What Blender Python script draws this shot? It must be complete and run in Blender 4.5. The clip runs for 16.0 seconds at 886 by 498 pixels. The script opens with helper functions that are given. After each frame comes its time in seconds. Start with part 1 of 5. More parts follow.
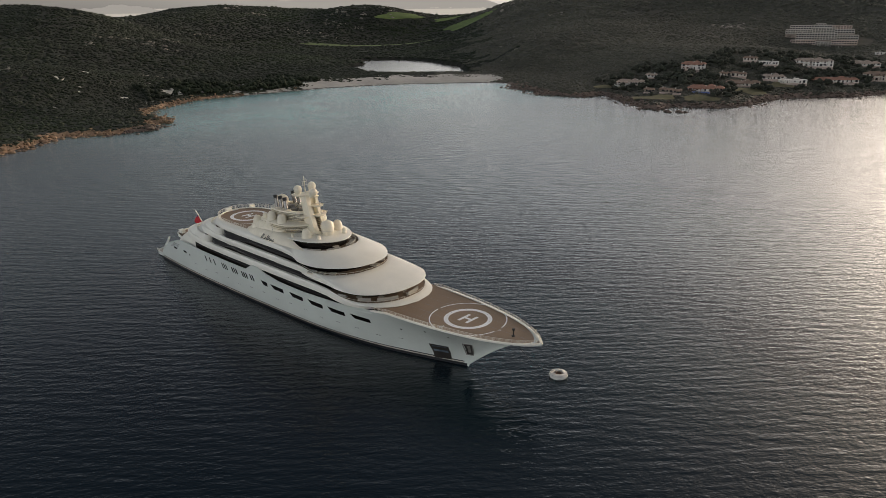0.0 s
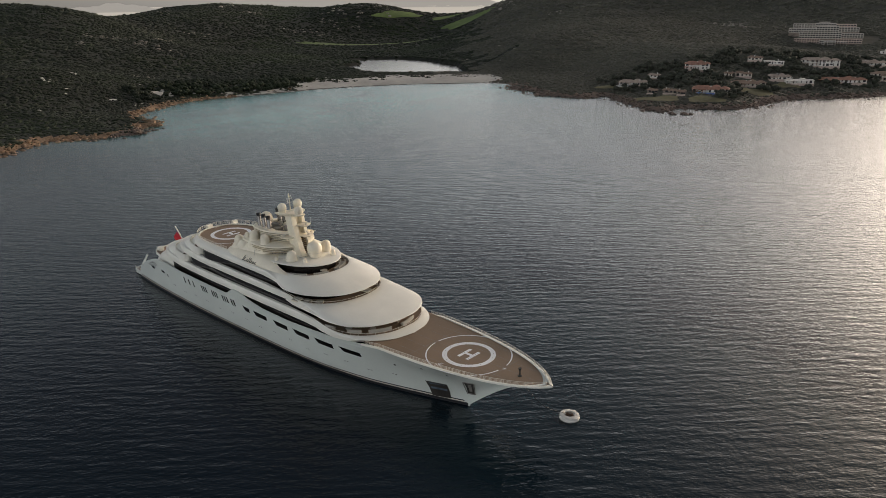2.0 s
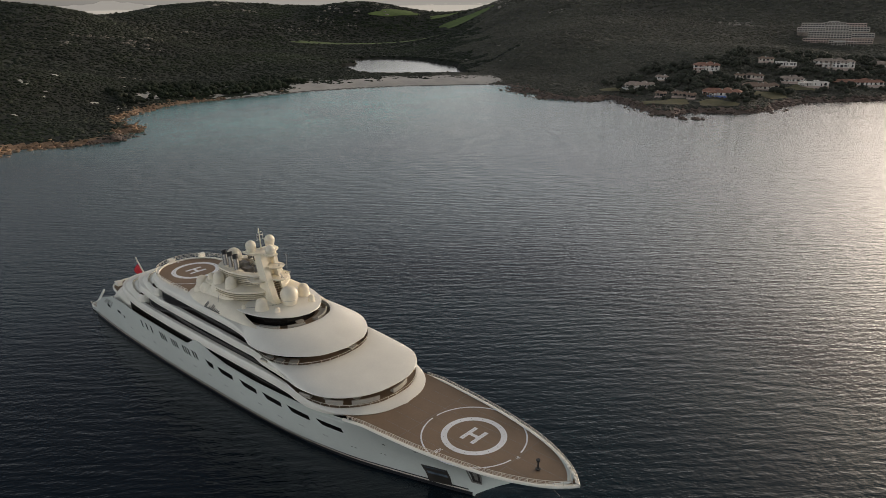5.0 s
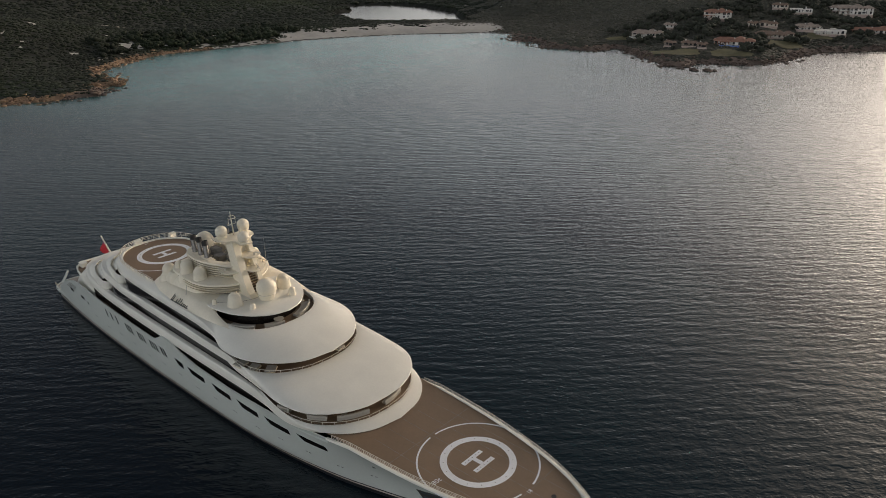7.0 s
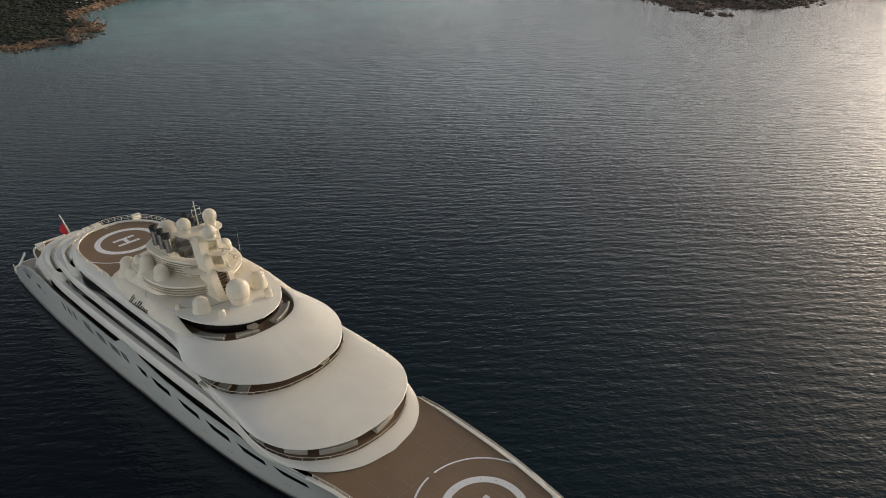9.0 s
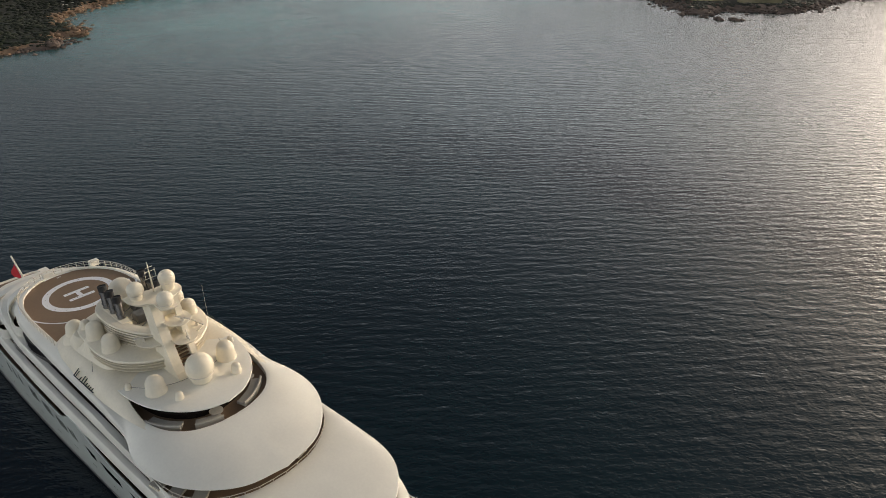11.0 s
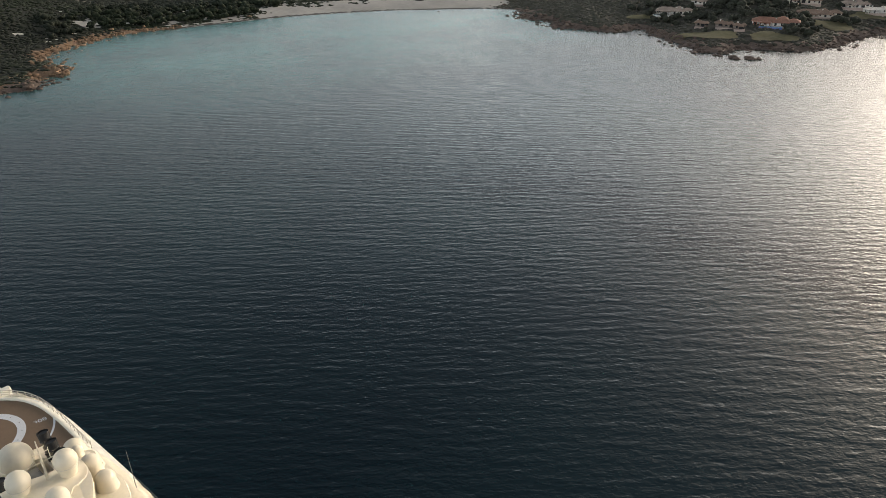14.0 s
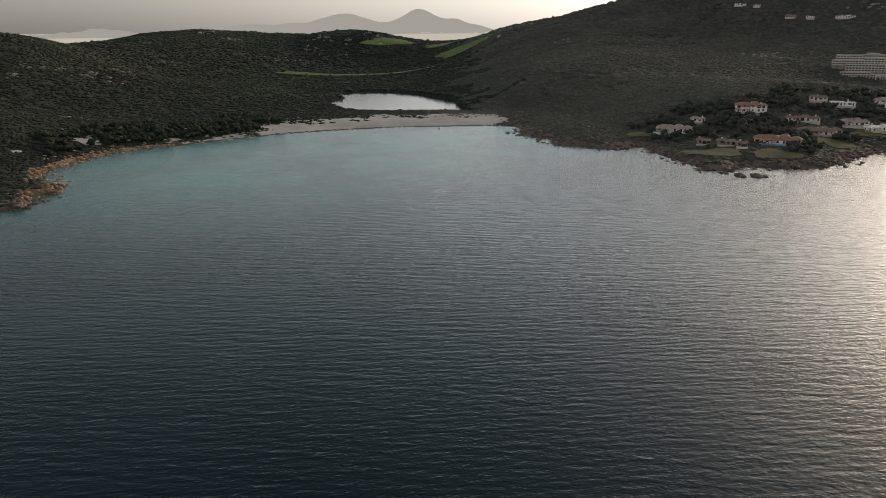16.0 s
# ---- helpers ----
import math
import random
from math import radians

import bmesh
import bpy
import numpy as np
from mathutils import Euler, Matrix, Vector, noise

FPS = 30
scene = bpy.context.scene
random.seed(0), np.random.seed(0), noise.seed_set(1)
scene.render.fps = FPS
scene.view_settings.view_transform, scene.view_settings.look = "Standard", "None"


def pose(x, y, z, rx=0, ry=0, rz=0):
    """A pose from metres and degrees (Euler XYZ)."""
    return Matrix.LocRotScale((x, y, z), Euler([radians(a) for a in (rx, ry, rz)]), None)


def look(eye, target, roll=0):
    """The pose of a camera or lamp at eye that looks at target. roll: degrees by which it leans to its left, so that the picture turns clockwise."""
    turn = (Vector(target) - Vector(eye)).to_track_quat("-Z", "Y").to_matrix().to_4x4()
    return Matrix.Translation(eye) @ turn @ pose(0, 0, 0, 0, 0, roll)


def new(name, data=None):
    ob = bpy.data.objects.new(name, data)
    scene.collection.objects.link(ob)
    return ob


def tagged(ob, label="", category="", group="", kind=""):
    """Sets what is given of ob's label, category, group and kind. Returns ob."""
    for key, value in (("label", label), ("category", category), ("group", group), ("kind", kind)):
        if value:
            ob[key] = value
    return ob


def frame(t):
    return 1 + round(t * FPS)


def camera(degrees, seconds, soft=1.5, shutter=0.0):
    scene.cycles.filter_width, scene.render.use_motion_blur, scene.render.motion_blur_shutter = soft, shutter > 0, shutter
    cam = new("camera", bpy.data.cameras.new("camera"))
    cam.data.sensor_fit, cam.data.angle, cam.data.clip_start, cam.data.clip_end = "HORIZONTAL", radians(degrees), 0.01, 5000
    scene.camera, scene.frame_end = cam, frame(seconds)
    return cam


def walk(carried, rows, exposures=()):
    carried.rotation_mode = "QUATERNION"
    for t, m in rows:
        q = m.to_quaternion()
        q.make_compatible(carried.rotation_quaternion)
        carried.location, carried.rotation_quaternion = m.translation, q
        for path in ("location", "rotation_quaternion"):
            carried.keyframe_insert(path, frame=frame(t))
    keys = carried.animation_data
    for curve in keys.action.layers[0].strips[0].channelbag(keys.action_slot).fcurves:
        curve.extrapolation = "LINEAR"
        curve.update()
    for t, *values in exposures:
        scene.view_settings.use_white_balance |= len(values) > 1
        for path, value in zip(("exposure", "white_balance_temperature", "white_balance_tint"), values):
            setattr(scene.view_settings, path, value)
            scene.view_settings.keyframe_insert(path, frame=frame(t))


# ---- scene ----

cam = camera(63.32, 16.0, soft=0.85)
PATH = [
    (0, (155.555, -115.195, 80.824), (91.566, -45.466, 48.525), -0.672),
    (0.5, (152.715, -112.168, 80.986), (88.861, -42.424, 48.454), -0.633),
    (1, (149.865, -108.979, 81.179), (86.042, -39.198, 48.662), -0.657),
    (1.5, (146.876, -105.695, 81.344), (83.089, -35.871, 48.851), -0.727),
    (2, (143.779, -102.190, 81.372), (80.037, -32.343, 48.839), -0.740),
    (2.5, (140.595, -98.722, 81.385), (76.943, -28.811, 48.814), -0.654),
    (3, (137.344, -95.120, 81.399), (73.691, -25.197, 48.855), -0.743),
    (3.5, (133.884, -91.480, 81.477), (70.309, -21.507, 48.890), -0.676),
    (4, (130.474, -87.760, 81.467), (66.934, -17.762, 48.864), -0.674),
    (4.2, (129.109, -86.270, 81.503), (65.568, -16.269, 48.909), -0.692),
    (6.5, (113.746, -69.171, 81.705), (51.251, -0.097, 45.330), -0.774),
    (7, (110.208, -65.366, 81.699), (48.523, 2.818, 42.380), -0.760),
    (7.5, (106.667, -61.424, 81.701), (45.832, 5.711, 39.369), -0.802),
    (8, (103.187, -57.545, 81.729), (43.153, 8.738, 36.979), -0.874),
    (8.5, (99.712, -53.812, 81.734), (40.160, 11.881, 35.497), -0.910),
    (11, (83.373, -35.564, 82.152), (24.175, 30.153, 35.496), -0.600),
    (11.5, (79.980, -31.793, 82.224), (20.780, 33.916, 35.557), -0.562),
    (12, (76.489, -28.071, 82.318), (17.358, 37.682, 35.628), -0.442),
    (12.5, (73.050, -24.319, 82.219), (13.860, 41.438, 35.607), -0.457),
    (13, (69.728, -20.560, 82.202), (10.490, 45.219, 35.683), -0.560),
    (13.5, (66.437, -17.221, 81.944), (7.147, 48.644, 35.614), -0.535),
    (14, (62.920, -13.868, 82.041), (2.651, 53.217, 38.730), -0.567),
    (14.5, (59.407, -10.520, 82.152), (-2.476, 58.504, 44.505), -0.514),
    (15, (55.924, -7.168, 82.126), (-7.214, 63.349, 49.563), -0.507),
    (15.5, (52.523, -3.709, 81.991), (-11.050, 67.360, 51.563), -0.527),
    (16, (49.179, -0.189, 81.761), (-14.586, 71.140, 52.370), -0.533),
]
EXPOSURES = [(0.0, 1.18, 7050, 14), (4.2, 1.1, 7050, 14), (7.0, 1.03, 7050, 14), (8.5, 1.05, 7050, 14), (11.0, 1.24, 7000, 13), (12.5, 1.52, 6900, 11), (13.5, 1.55, 6900, 11), (14.5, 1.45, 6950, 12), (15.5, 1.2, 7000, 13), (16.0, 1.18, 7050, 13)]
walk(cam, [(t, look(eye, target, roll)) for t, eye, target, roll in PATH], EXPOSURES)

# ---- light: low veiled sun off the port beam, hazy evening sky ----
CLOUD, CLEAR = 4.2, 0.37
SUN_AZ, SUN_EL = radians(10), radians(7)
world = bpy.data.worlds.new("evening_sky")
scene.world = world
world.use_nodes = True
wn, wl = world.node_tree.nodes, world.node_tree.links
sky = wn.new("ShaderNodeTexSky")
sky.sky_type = "NISHITA"
sky.sun_disc = False
sky.sun_elevation, sky.sun_rotation = SUN_EL, SUN_AZ
sky.air_density, sky.dust_density, sky.ozone_density = 1.0, 2.2, 2.0
wn["Background"].inputs[1].default_value = 0.12
veil = wn.new("ShaderNodeHueSaturation")  # thin high cloud greys the sky
veil.inputs["Saturation"].default_value = 0.55
wl.new(sky.outputs[0], veil.inputs["Color"])
sun_way = Vector((math.sin(SUN_AZ) * math.cos(SUN_EL), math.cos(SUN_AZ) * math.cos(SUN_EL), math.sin(SUN_EL)))
# the wide pale glow of a hazy evening round the sun
toward = wn.new("ShaderNodeTexCoord")
facing = wn.new("ShaderNodeVectorMath")
facing.operation = "DOT_PRODUCT"
facing.inputs[1].default_value = sun_way
wl.new(toward.outputs["Generated"], facing.inputs[0])
glow = None
for power, amount in ((10.0, 4.4), (14.0, 7.5), (30.0, 27.0)):
    floor_zero = wn.new("ShaderNodeMath")
    floor_zero.operation = "MAXIMUM"
    floor_zero.inputs[1].default_value = 0.0
    wl.new(facing.outputs["Value"], floor_zero.inputs[0])
    lobe = wn.new("ShaderNodeMath")
    lobe.operation = "POWER"
    lobe.inputs[1].default_value = power
    wl.new(floor_zero.outputs[0], lobe.inputs[0])
    sized = wn.new("ShaderNodeMath")
    sized.operation = "MULTIPLY_ADD"
    sized.inputs[1].default_value = amount
    sized.inputs[2].default_value = 0.0
    wl.new(lobe.outputs[0], sized.inputs[0])
    if glow:
        wl.new(glow, sized.inputs[2])
    glow = sized.outputs[0]
aureole = wn.new("ShaderNodeVectorMath")
aureole.operation = "SCALE"
aureole.inputs[0].default_value = (1.0, 0.85, 0.67)
wl.new(glow, aureole.inputs["Scale"])
# the veil of high cloud, dimmed by haze low over the horizon
split = wn.new("ShaderNodeSeparateXYZ")
wl.new(toward.outputs["Generated"], split.inputs[0])
haze = wn.new("ShaderNodeMapRange")
haze.interpolation_type = "SMOOTHSTEP"
haze.inputs["From Min"].default_value, haze.inputs["From Max"].default_value = -0.22, 0.16
wl.new(split.outputs["Z"], haze.inputs["Value"])
high = wn.new("ShaderNodeMapRange")  # thinner towards the zenith
high.interpolation_type = "SMOOTHSTEP"
high.inputs["From Min"].default_value, high.inputs["From Max"].default_value = 0.12, 0.48
high.inputs["To Min"].default_value, high.inputs["To Max"].default_value = 1.0, 0.09
wl.new(split.outputs["Z"], high.inputs["Value"])
thick = wn.new("ShaderNodeMath")
thick.operation = "MULTIPLY"
wl.new(haze.outputs[0], thick.inputs[0])
wl.new(high.outputs[0], thick.inputs[1])
# scattering is weakest at right angles to the sun
square = wn.new("ShaderNodeMath")
square.operation = "POWER"
square.inputs[1].default_value = 2.0
wl.new(facing.outputs["Value"], square.inputs[0])
phase = wn.new("ShaderNodeMath")
phase.operation = "MULTIPLY_ADD"
phase.inputs[1].default_value, phase.inputs[2].default_value = 1.15, 0.24
wl.new(square.outputs[0], phase.inputs[0])
behind = wn.new("ShaderNodeMath")  # the sky opposite the sun is lit full on
behind.operation = "MULTIPLY"
behind.inputs[1].default_value = -0.5
wl.new(facing.outputs["Value"], behind.inputs[0])
fuller = wn.new("ShaderNodeMath")
fuller.operation = "MAXIMUM"
fuller.inputs[1].default_value = 0.0
wl.new(behind.outputs[0], fuller.inputs[0])
whole = wn.new("ShaderNodeMath")
whole.operation = "ADD"
wl.new(phase.outputs[0], whole.inputs[0])
wl.new(fuller.outputs[0], whole.inputs[1])
lit = wn.new("ShaderNodeMath")
lit.operation = "MULTIPLY"
wl.new(thick.outputs[0], lit.inputs[0])
wl.new(whole.outputs[0], lit.inputs[1])
tint = wn.new("ShaderNodeMix")  # warm haze low down, bluer above
tint.data_type = "RGBA"
warm = wn.new("ShaderNodeMapRange")
warm.inputs["From Min"].default_value, warm.inputs["From Max"].default_value = 0.0, 0.35
wl.new(split.outputs["Z"], warm.inputs["Value"])
wl.new(warm.outputs[0], tint.inputs[0])
tint.inputs[6].default_value, tint.inputs[7].default_value = (CLOUD * 0.97, CLOUD, CLOUD * 1.0, 1), (CLOUD * 0.86, CLOUD, CLOUD * 1.2, 1)
cloud = wn.new("ShaderNodeVectorMath")
cloud.operation = "SCALE"
wl.new(tint.outputs[2], cloud.inputs[0])
wl.new(lit.outputs[0], cloud.inputs["Scale"])
thin = wn.new("ShaderNodeVectorMath")
thin.operation = "SCALE"
thin.inputs["Scale"].default_value = CLEAR
wl.new(veil.outputs[0], thin.inputs[0])
total_sky = thin.outputs[0]
for layer in (aureole, cloud):
    plus = wn.new("ShaderNodeVectorMath")
    plus.operation = "ADD"
    wl.new(total_sky, plus.inputs[0])
    wl.new(layer.outputs[0], plus.inputs[1])
    total_sky = plus.outputs[0]
wl.new(total_sky, wn["Background"].inputs[0])
sun = new("sun", bpy.data.lights.new("sun", "SUN"))
sun.data.energy, sun.data.angle, sun.data.color = 0.4, radians(35), (1.0, 0.86, 0.68)
sun.matrix_world = look(sun_way * 300, (0, 0, 0))

# ---- materials ----
def material(name, color, rough=0.5, metal=0.0, grain=0.0, grain_size=1.0, stain=0.0, stain_size=0.1, bump=0.0, bump_size=2.0,
             island=0.0, coat=0.0, tone=None):
    """A painted or natural surface: base colour with fine grain, large stains and relief, sizes as noise scales per metre."""
    m = bpy.data.materials.new(name)
    m.use_nodes = True
    n, l = m.node_tree.nodes, m.node_tree.links
    b = n["Principled BSDF"]
    b.inputs["Roughness"].default_value, b.inputs["Metallic"].default_value = rough, metal
    b.inputs["Coat Weight"].default_value = coat
    place = n.new("ShaderNodeNewGeometry")
    value = None

    def factor(scale, amount, detail=4):
        t = n.new("ShaderNodeTexNoise")
        t.inputs["Scale"].default_value, t.inputs["Detail"].default_value = scale, detail
        l.new(place.outputs["Position"], t.inputs["Vector"])
        r = n.new("ShaderNodeMapRange")
        r.inputs["From Min"].default_value, r.inputs["From Max"].default_value = 0.3, 0.7
        r.inputs["To Min"].default_value, r.inputs["To Max"].default_value = 1 - amount, 1 + amount
        l.new(t.outputs["Fac"], r.inputs["Value"])
        return r.outputs[0]

    parts = [factor(s, a) for s, a in ((grain_size, grain), (stain_size, stain)) if a]
    if island:
        r = n.new("ShaderNodeMapRange")
        r.inputs["To Min"].default_value, r.inputs["To Max"].default_value = 1 - island, 1 + island
        l.new(place.outputs["Random Per Island"], r.inputs["Value"])
        parts.append(r.outputs[0])
    for p in parts:
        if value is None:
            value = p
        else:
            mul = n.new("ShaderNodeMath")
            mul.operation = "MULTIPLY"
            l.new(value, mul.inputs[0])
            l.new(p, mul.inputs[1])
            value = mul.outputs[0]
    base = n.new("ShaderNodeRGB")
    base.outputs[0].default_value = (*color, 1)
    source = base.outputs[0]
    if tone:
        t = n.new("ShaderNodeTexNoise")
        t.inputs["Scale"].default_value, t.inputs["Detail"].default_value = tone[1], 5
        l.new(place.outputs["Position"], t.inputs["Vector"])
        r = n.new("ShaderNodeMapRange")
        r.inputs["From Min"].default_value, r.inputs["From Max"].default_value = tone[2], tone[3]
        l.new(t.outputs["Fac"], r.inputs["Value"])
        mix = n.new("ShaderNodeMix")
        mix.data_type = "RGBA"
        l.new(r.outputs[0], mix.inputs[0])
        l.new(source, mix.inputs[6])
        mix.inputs[7].default_value = (*tone[0], 1)
        source = mix.outputs[2]
    if value is not None:
        scale = n.new("ShaderNodeVectorMath")
        scale.operation = "SCALE"
        l.new(source, scale.inputs[0])
        l.new(value, scale.inputs["Scale"])
        source = scale.outputs[0]
    l.new(source, b.inputs["Base Color"])
    if bump:
        t = n.new("ShaderNodeTexNoise")
        t.inputs["Scale"].default_value, t.inputs["Detail"].default_value = bump_size, 6
        l.new(place.outputs["Position"], t.inputs["Vector"])
        k = n.new("ShaderNodeBump")
        k.inputs["Strength"].default_value, k.inputs["Distance"].default_value = 1.0, bump
        l.new(t.outputs["Fac"], k.inputs["Height"])
        l.new(k.outputs[0], b.inputs["Normal"])
    return m


WHITE = material("cream_gloss_paint", (0.84, 0.81, 0.715), 0.38, grain=0.02, grain_size=3, stain=0.06, stain_size=0.12, coat=0.08)
HULL_WHITE = material("white_hull_paint", (0.65, 0.685, 0.63), 0.22, grain=0.02, grain_size=2, stain=0.05, stain_size=0.1, coat=0.4)
BOOT = material("black_boot_top", (0.015, 0.016, 0.018), 0.4, stain=0.2, stain_size=0.4)
TEAK = material("weathered_teak", (0.215, 0.143, 0.088), 0.6, grain=0.05, grain_size=3, stain=0.10, stain_size=0.16, bump=0.004, bump_size=9)
PAD_PAINT = material("white_deck_paint", (0.82, 0.83, 0.84), 0.6, grain=0.05, grain_size=4, stain=0.05)
GLASS = material("dark_tinted_glass", (0.012, 0.010, 0.009), 0.08, stain=0.4, stain_size=0.35)
# flat dark colour that paints the shade inside louvres, slots and openings
SHADE = material("opening_shade_colour", (0.03, 0.026, 0.022), 0.5, stain=0.3, stain_size=0.5)
CHROME = material("polished_steel", (0.20, 0.195, 0.19), 0.22, 1.0, grain=0.05, grain_size=6)
DOOR_GLASS = material("bluish_grey_glass", (0.10, 0.125, 0.15), 0.12, stain=0.4, stain_size=0.5)
SOOT = material("sooty_black_metal", (0.02, 0.02, 0.02), 0.6, stain=0.3, stain_size=1.0)
GREY = material("grey_machinery_paint", (0.22, 0.21, 0.19), 0.6, stain=0.25, stain_size=0.8)
CUSHION = material("pale_cushion_fabric", (0.44, 0.41, 0.35), 0.9, grain=0.06, grain_size=5)
RED = material("red_flag_cloth", (0.45, 0.012, 0.02), 0.8, stain=0.15, stain_size=0.8)
BLUE = material("dark_blue_cloth", (0.02, 0.03, 0.12), 0.8)
RAIL = material("cream_rail_paint", (0.66, 0.60, 0.50), 0.35, stain=0.05)
INK = material("dark_green_lettering", (0.012, 0.02, 0.016), 0.3)
RUST = material("rusty_steel", (0.10, 0.05, 0.03), 0.9, grain=0.3, grain_size=3, stain=0.3, stain_size=1)
RUBBER = material("black_rubber", (0.02, 0.02, 0.02), 0.7)
# soil darkened to paint the shade in gaps between bushes
LAND = material("shade_dark_maquis_soil", (0.009, 0.012, 0.0065), 0.95, grain=0.35, grain_size=0.12, stain=0.3, stain_size=0.01, bump=0.8, bump_size=0.12,
                tone=((0.03, 0.028, 0.021), 0.012, 0.66, 0.84))
# eastern soil, paler than LAND with haze put into its colour
HAZED_SOIL = material("hillside_soil_haze_paled", (0.040, 0.040, 0.029), 0.95, grain=0.3, grain_size=0.12, stain=0.25, stain_size=0.01, bump=0.5, bump_size=0.12)
GARDEN = material("garden_tree_leaves", (0.030, 0.034, 0.022), 0.95, grain=0.3, grain_size=0.35, island=0.2, bump=0.3, bump_size=1.4)
HOTEL_PAINT = material("weathered_cream_plaster", (0.40, 0.37, 0.33), 0.9, grain=0.08, grain_size=1, stain=0.15, stain_size=0.15)
BUSH = material("maquis_leaves", (0.0105, 0.0165, 0.0072), 0.95, grain=0.15, grain_size=0.2, stain=0.4, stain_size=0.009, island=0.12, bump=0.1, bump_size=1.4, tone=((0.016, 0.026, 0.008), 0.006, 0.48, 0.68))
# the same maquis as BUSH with haze mixed into the leaf colour
HAZED_LEAVES = material("maquis_leaves_haze_paled", (0.060, 0.060, 0.044), 0.9, grain=0.25, grain_size=0.3, stain=0.25, stain_size=0.01, island=0.15, bump=0.2, bump_size=1.4)
PALEROCK = material("pale_granite", (0.20, 0.18, 0.155), 0.9, grain=0.3, grain_size=0.5, stain=0.25, stain_size=0.05, island=0.25, bump=0.35, bump_size=0.8)
ROCK = material("orange_granite", (0.22, 0.14, 0.085), 0.9, grain=0.3, grain_size=0.5, stain=0.25, stain_size=0.04, island=0.3, bump=0.35, bump_size=0.8)
GREYROCK = material("brown_granite", (0.115, 0.083, 0.066), 0.9, grain=0.3, grain_size=0.4, stain=0.25, stain_size=0.04, island=0.3, bump=0.35, bump_size=0.8)
SAND = material("pale_sand", (0.43, 0.41, 0.375), 0.95, grain=0.1, grain_size=0.3, stain=0.18, stain_size=0.03)
WRACK = material("dark_seaweed_wrack", (0.045, 0.036, 0.026), 0.95, grain=0.4, grain_size=0.5, stain=0.4, stain_size=0.08)
MEADOW = material("green_meadow", (0.10, 0.15, 0.035), 0.95, grain=0.2, grain_size=0.1, stain=0.2, stain_size=0.02)
PLASTER = material("white_plaster", (0.66, 0.63, 0.585), 0.9, grain=0.06, grain_size=1, stain=0.12, stain_size=0.15)
PINK = material("pink_plaster", (0.46, 0.36, 0.31), 0.9, grain=0.08, grain_size=1, stain=0.12, stain_size=0.15)
CREAM = material("cream_plaster", (0.58, 0.52, 0.45), 0.9, grain=0.08, grain_size=1, stain=0.12, stain_size=0.15)
BROWN_TILE = material("brown_tiles", (0.22, 0.15, 0.11), 0.85, grain=0.2, grain_size=1.5, stain=0.2, stain_size=0.2)
POOL_BLUE = material("blue_pool_paint", (0.10, 0.16, 0.42), 0.5, stain=0.1)
# cottage stone; its dark colour also paints the shade in the hotel's loggias
STONE_AND_SHADE = material("stone_wall_and_loggia_shade", (0.20, 0.165, 0.14), 0.95, grain=0.3, grain_size=0.8, stain=0.2, stain_size=0.2, bump=0.1, bump_size=1.5)
TILE = material("terracotta_tiles", (0.29, 0.145, 0.10), 0.85, grain=0.2, grain_size=1.5, stain=0.2, stain_size=0.2)
PALE_TILE = material("weathered_pale_tiles", (0.34, 0.27, 0.22), 0.85, grain=0.2, grain_size=1.5, stain=0.2, stain_size=0.2)
PANE = material("dark_window_pane", (0.02, 0.022, 0.025), 0.15)
LAWN = material("dry_lawn", (0.13, 0.118, 0.056), 0.95, grain=0.15, grain_size=0.4, stain=0.2, stain_size=0.05)
POOL = material("pool_water", (0.10, 0.34, 0.48), 0.08)


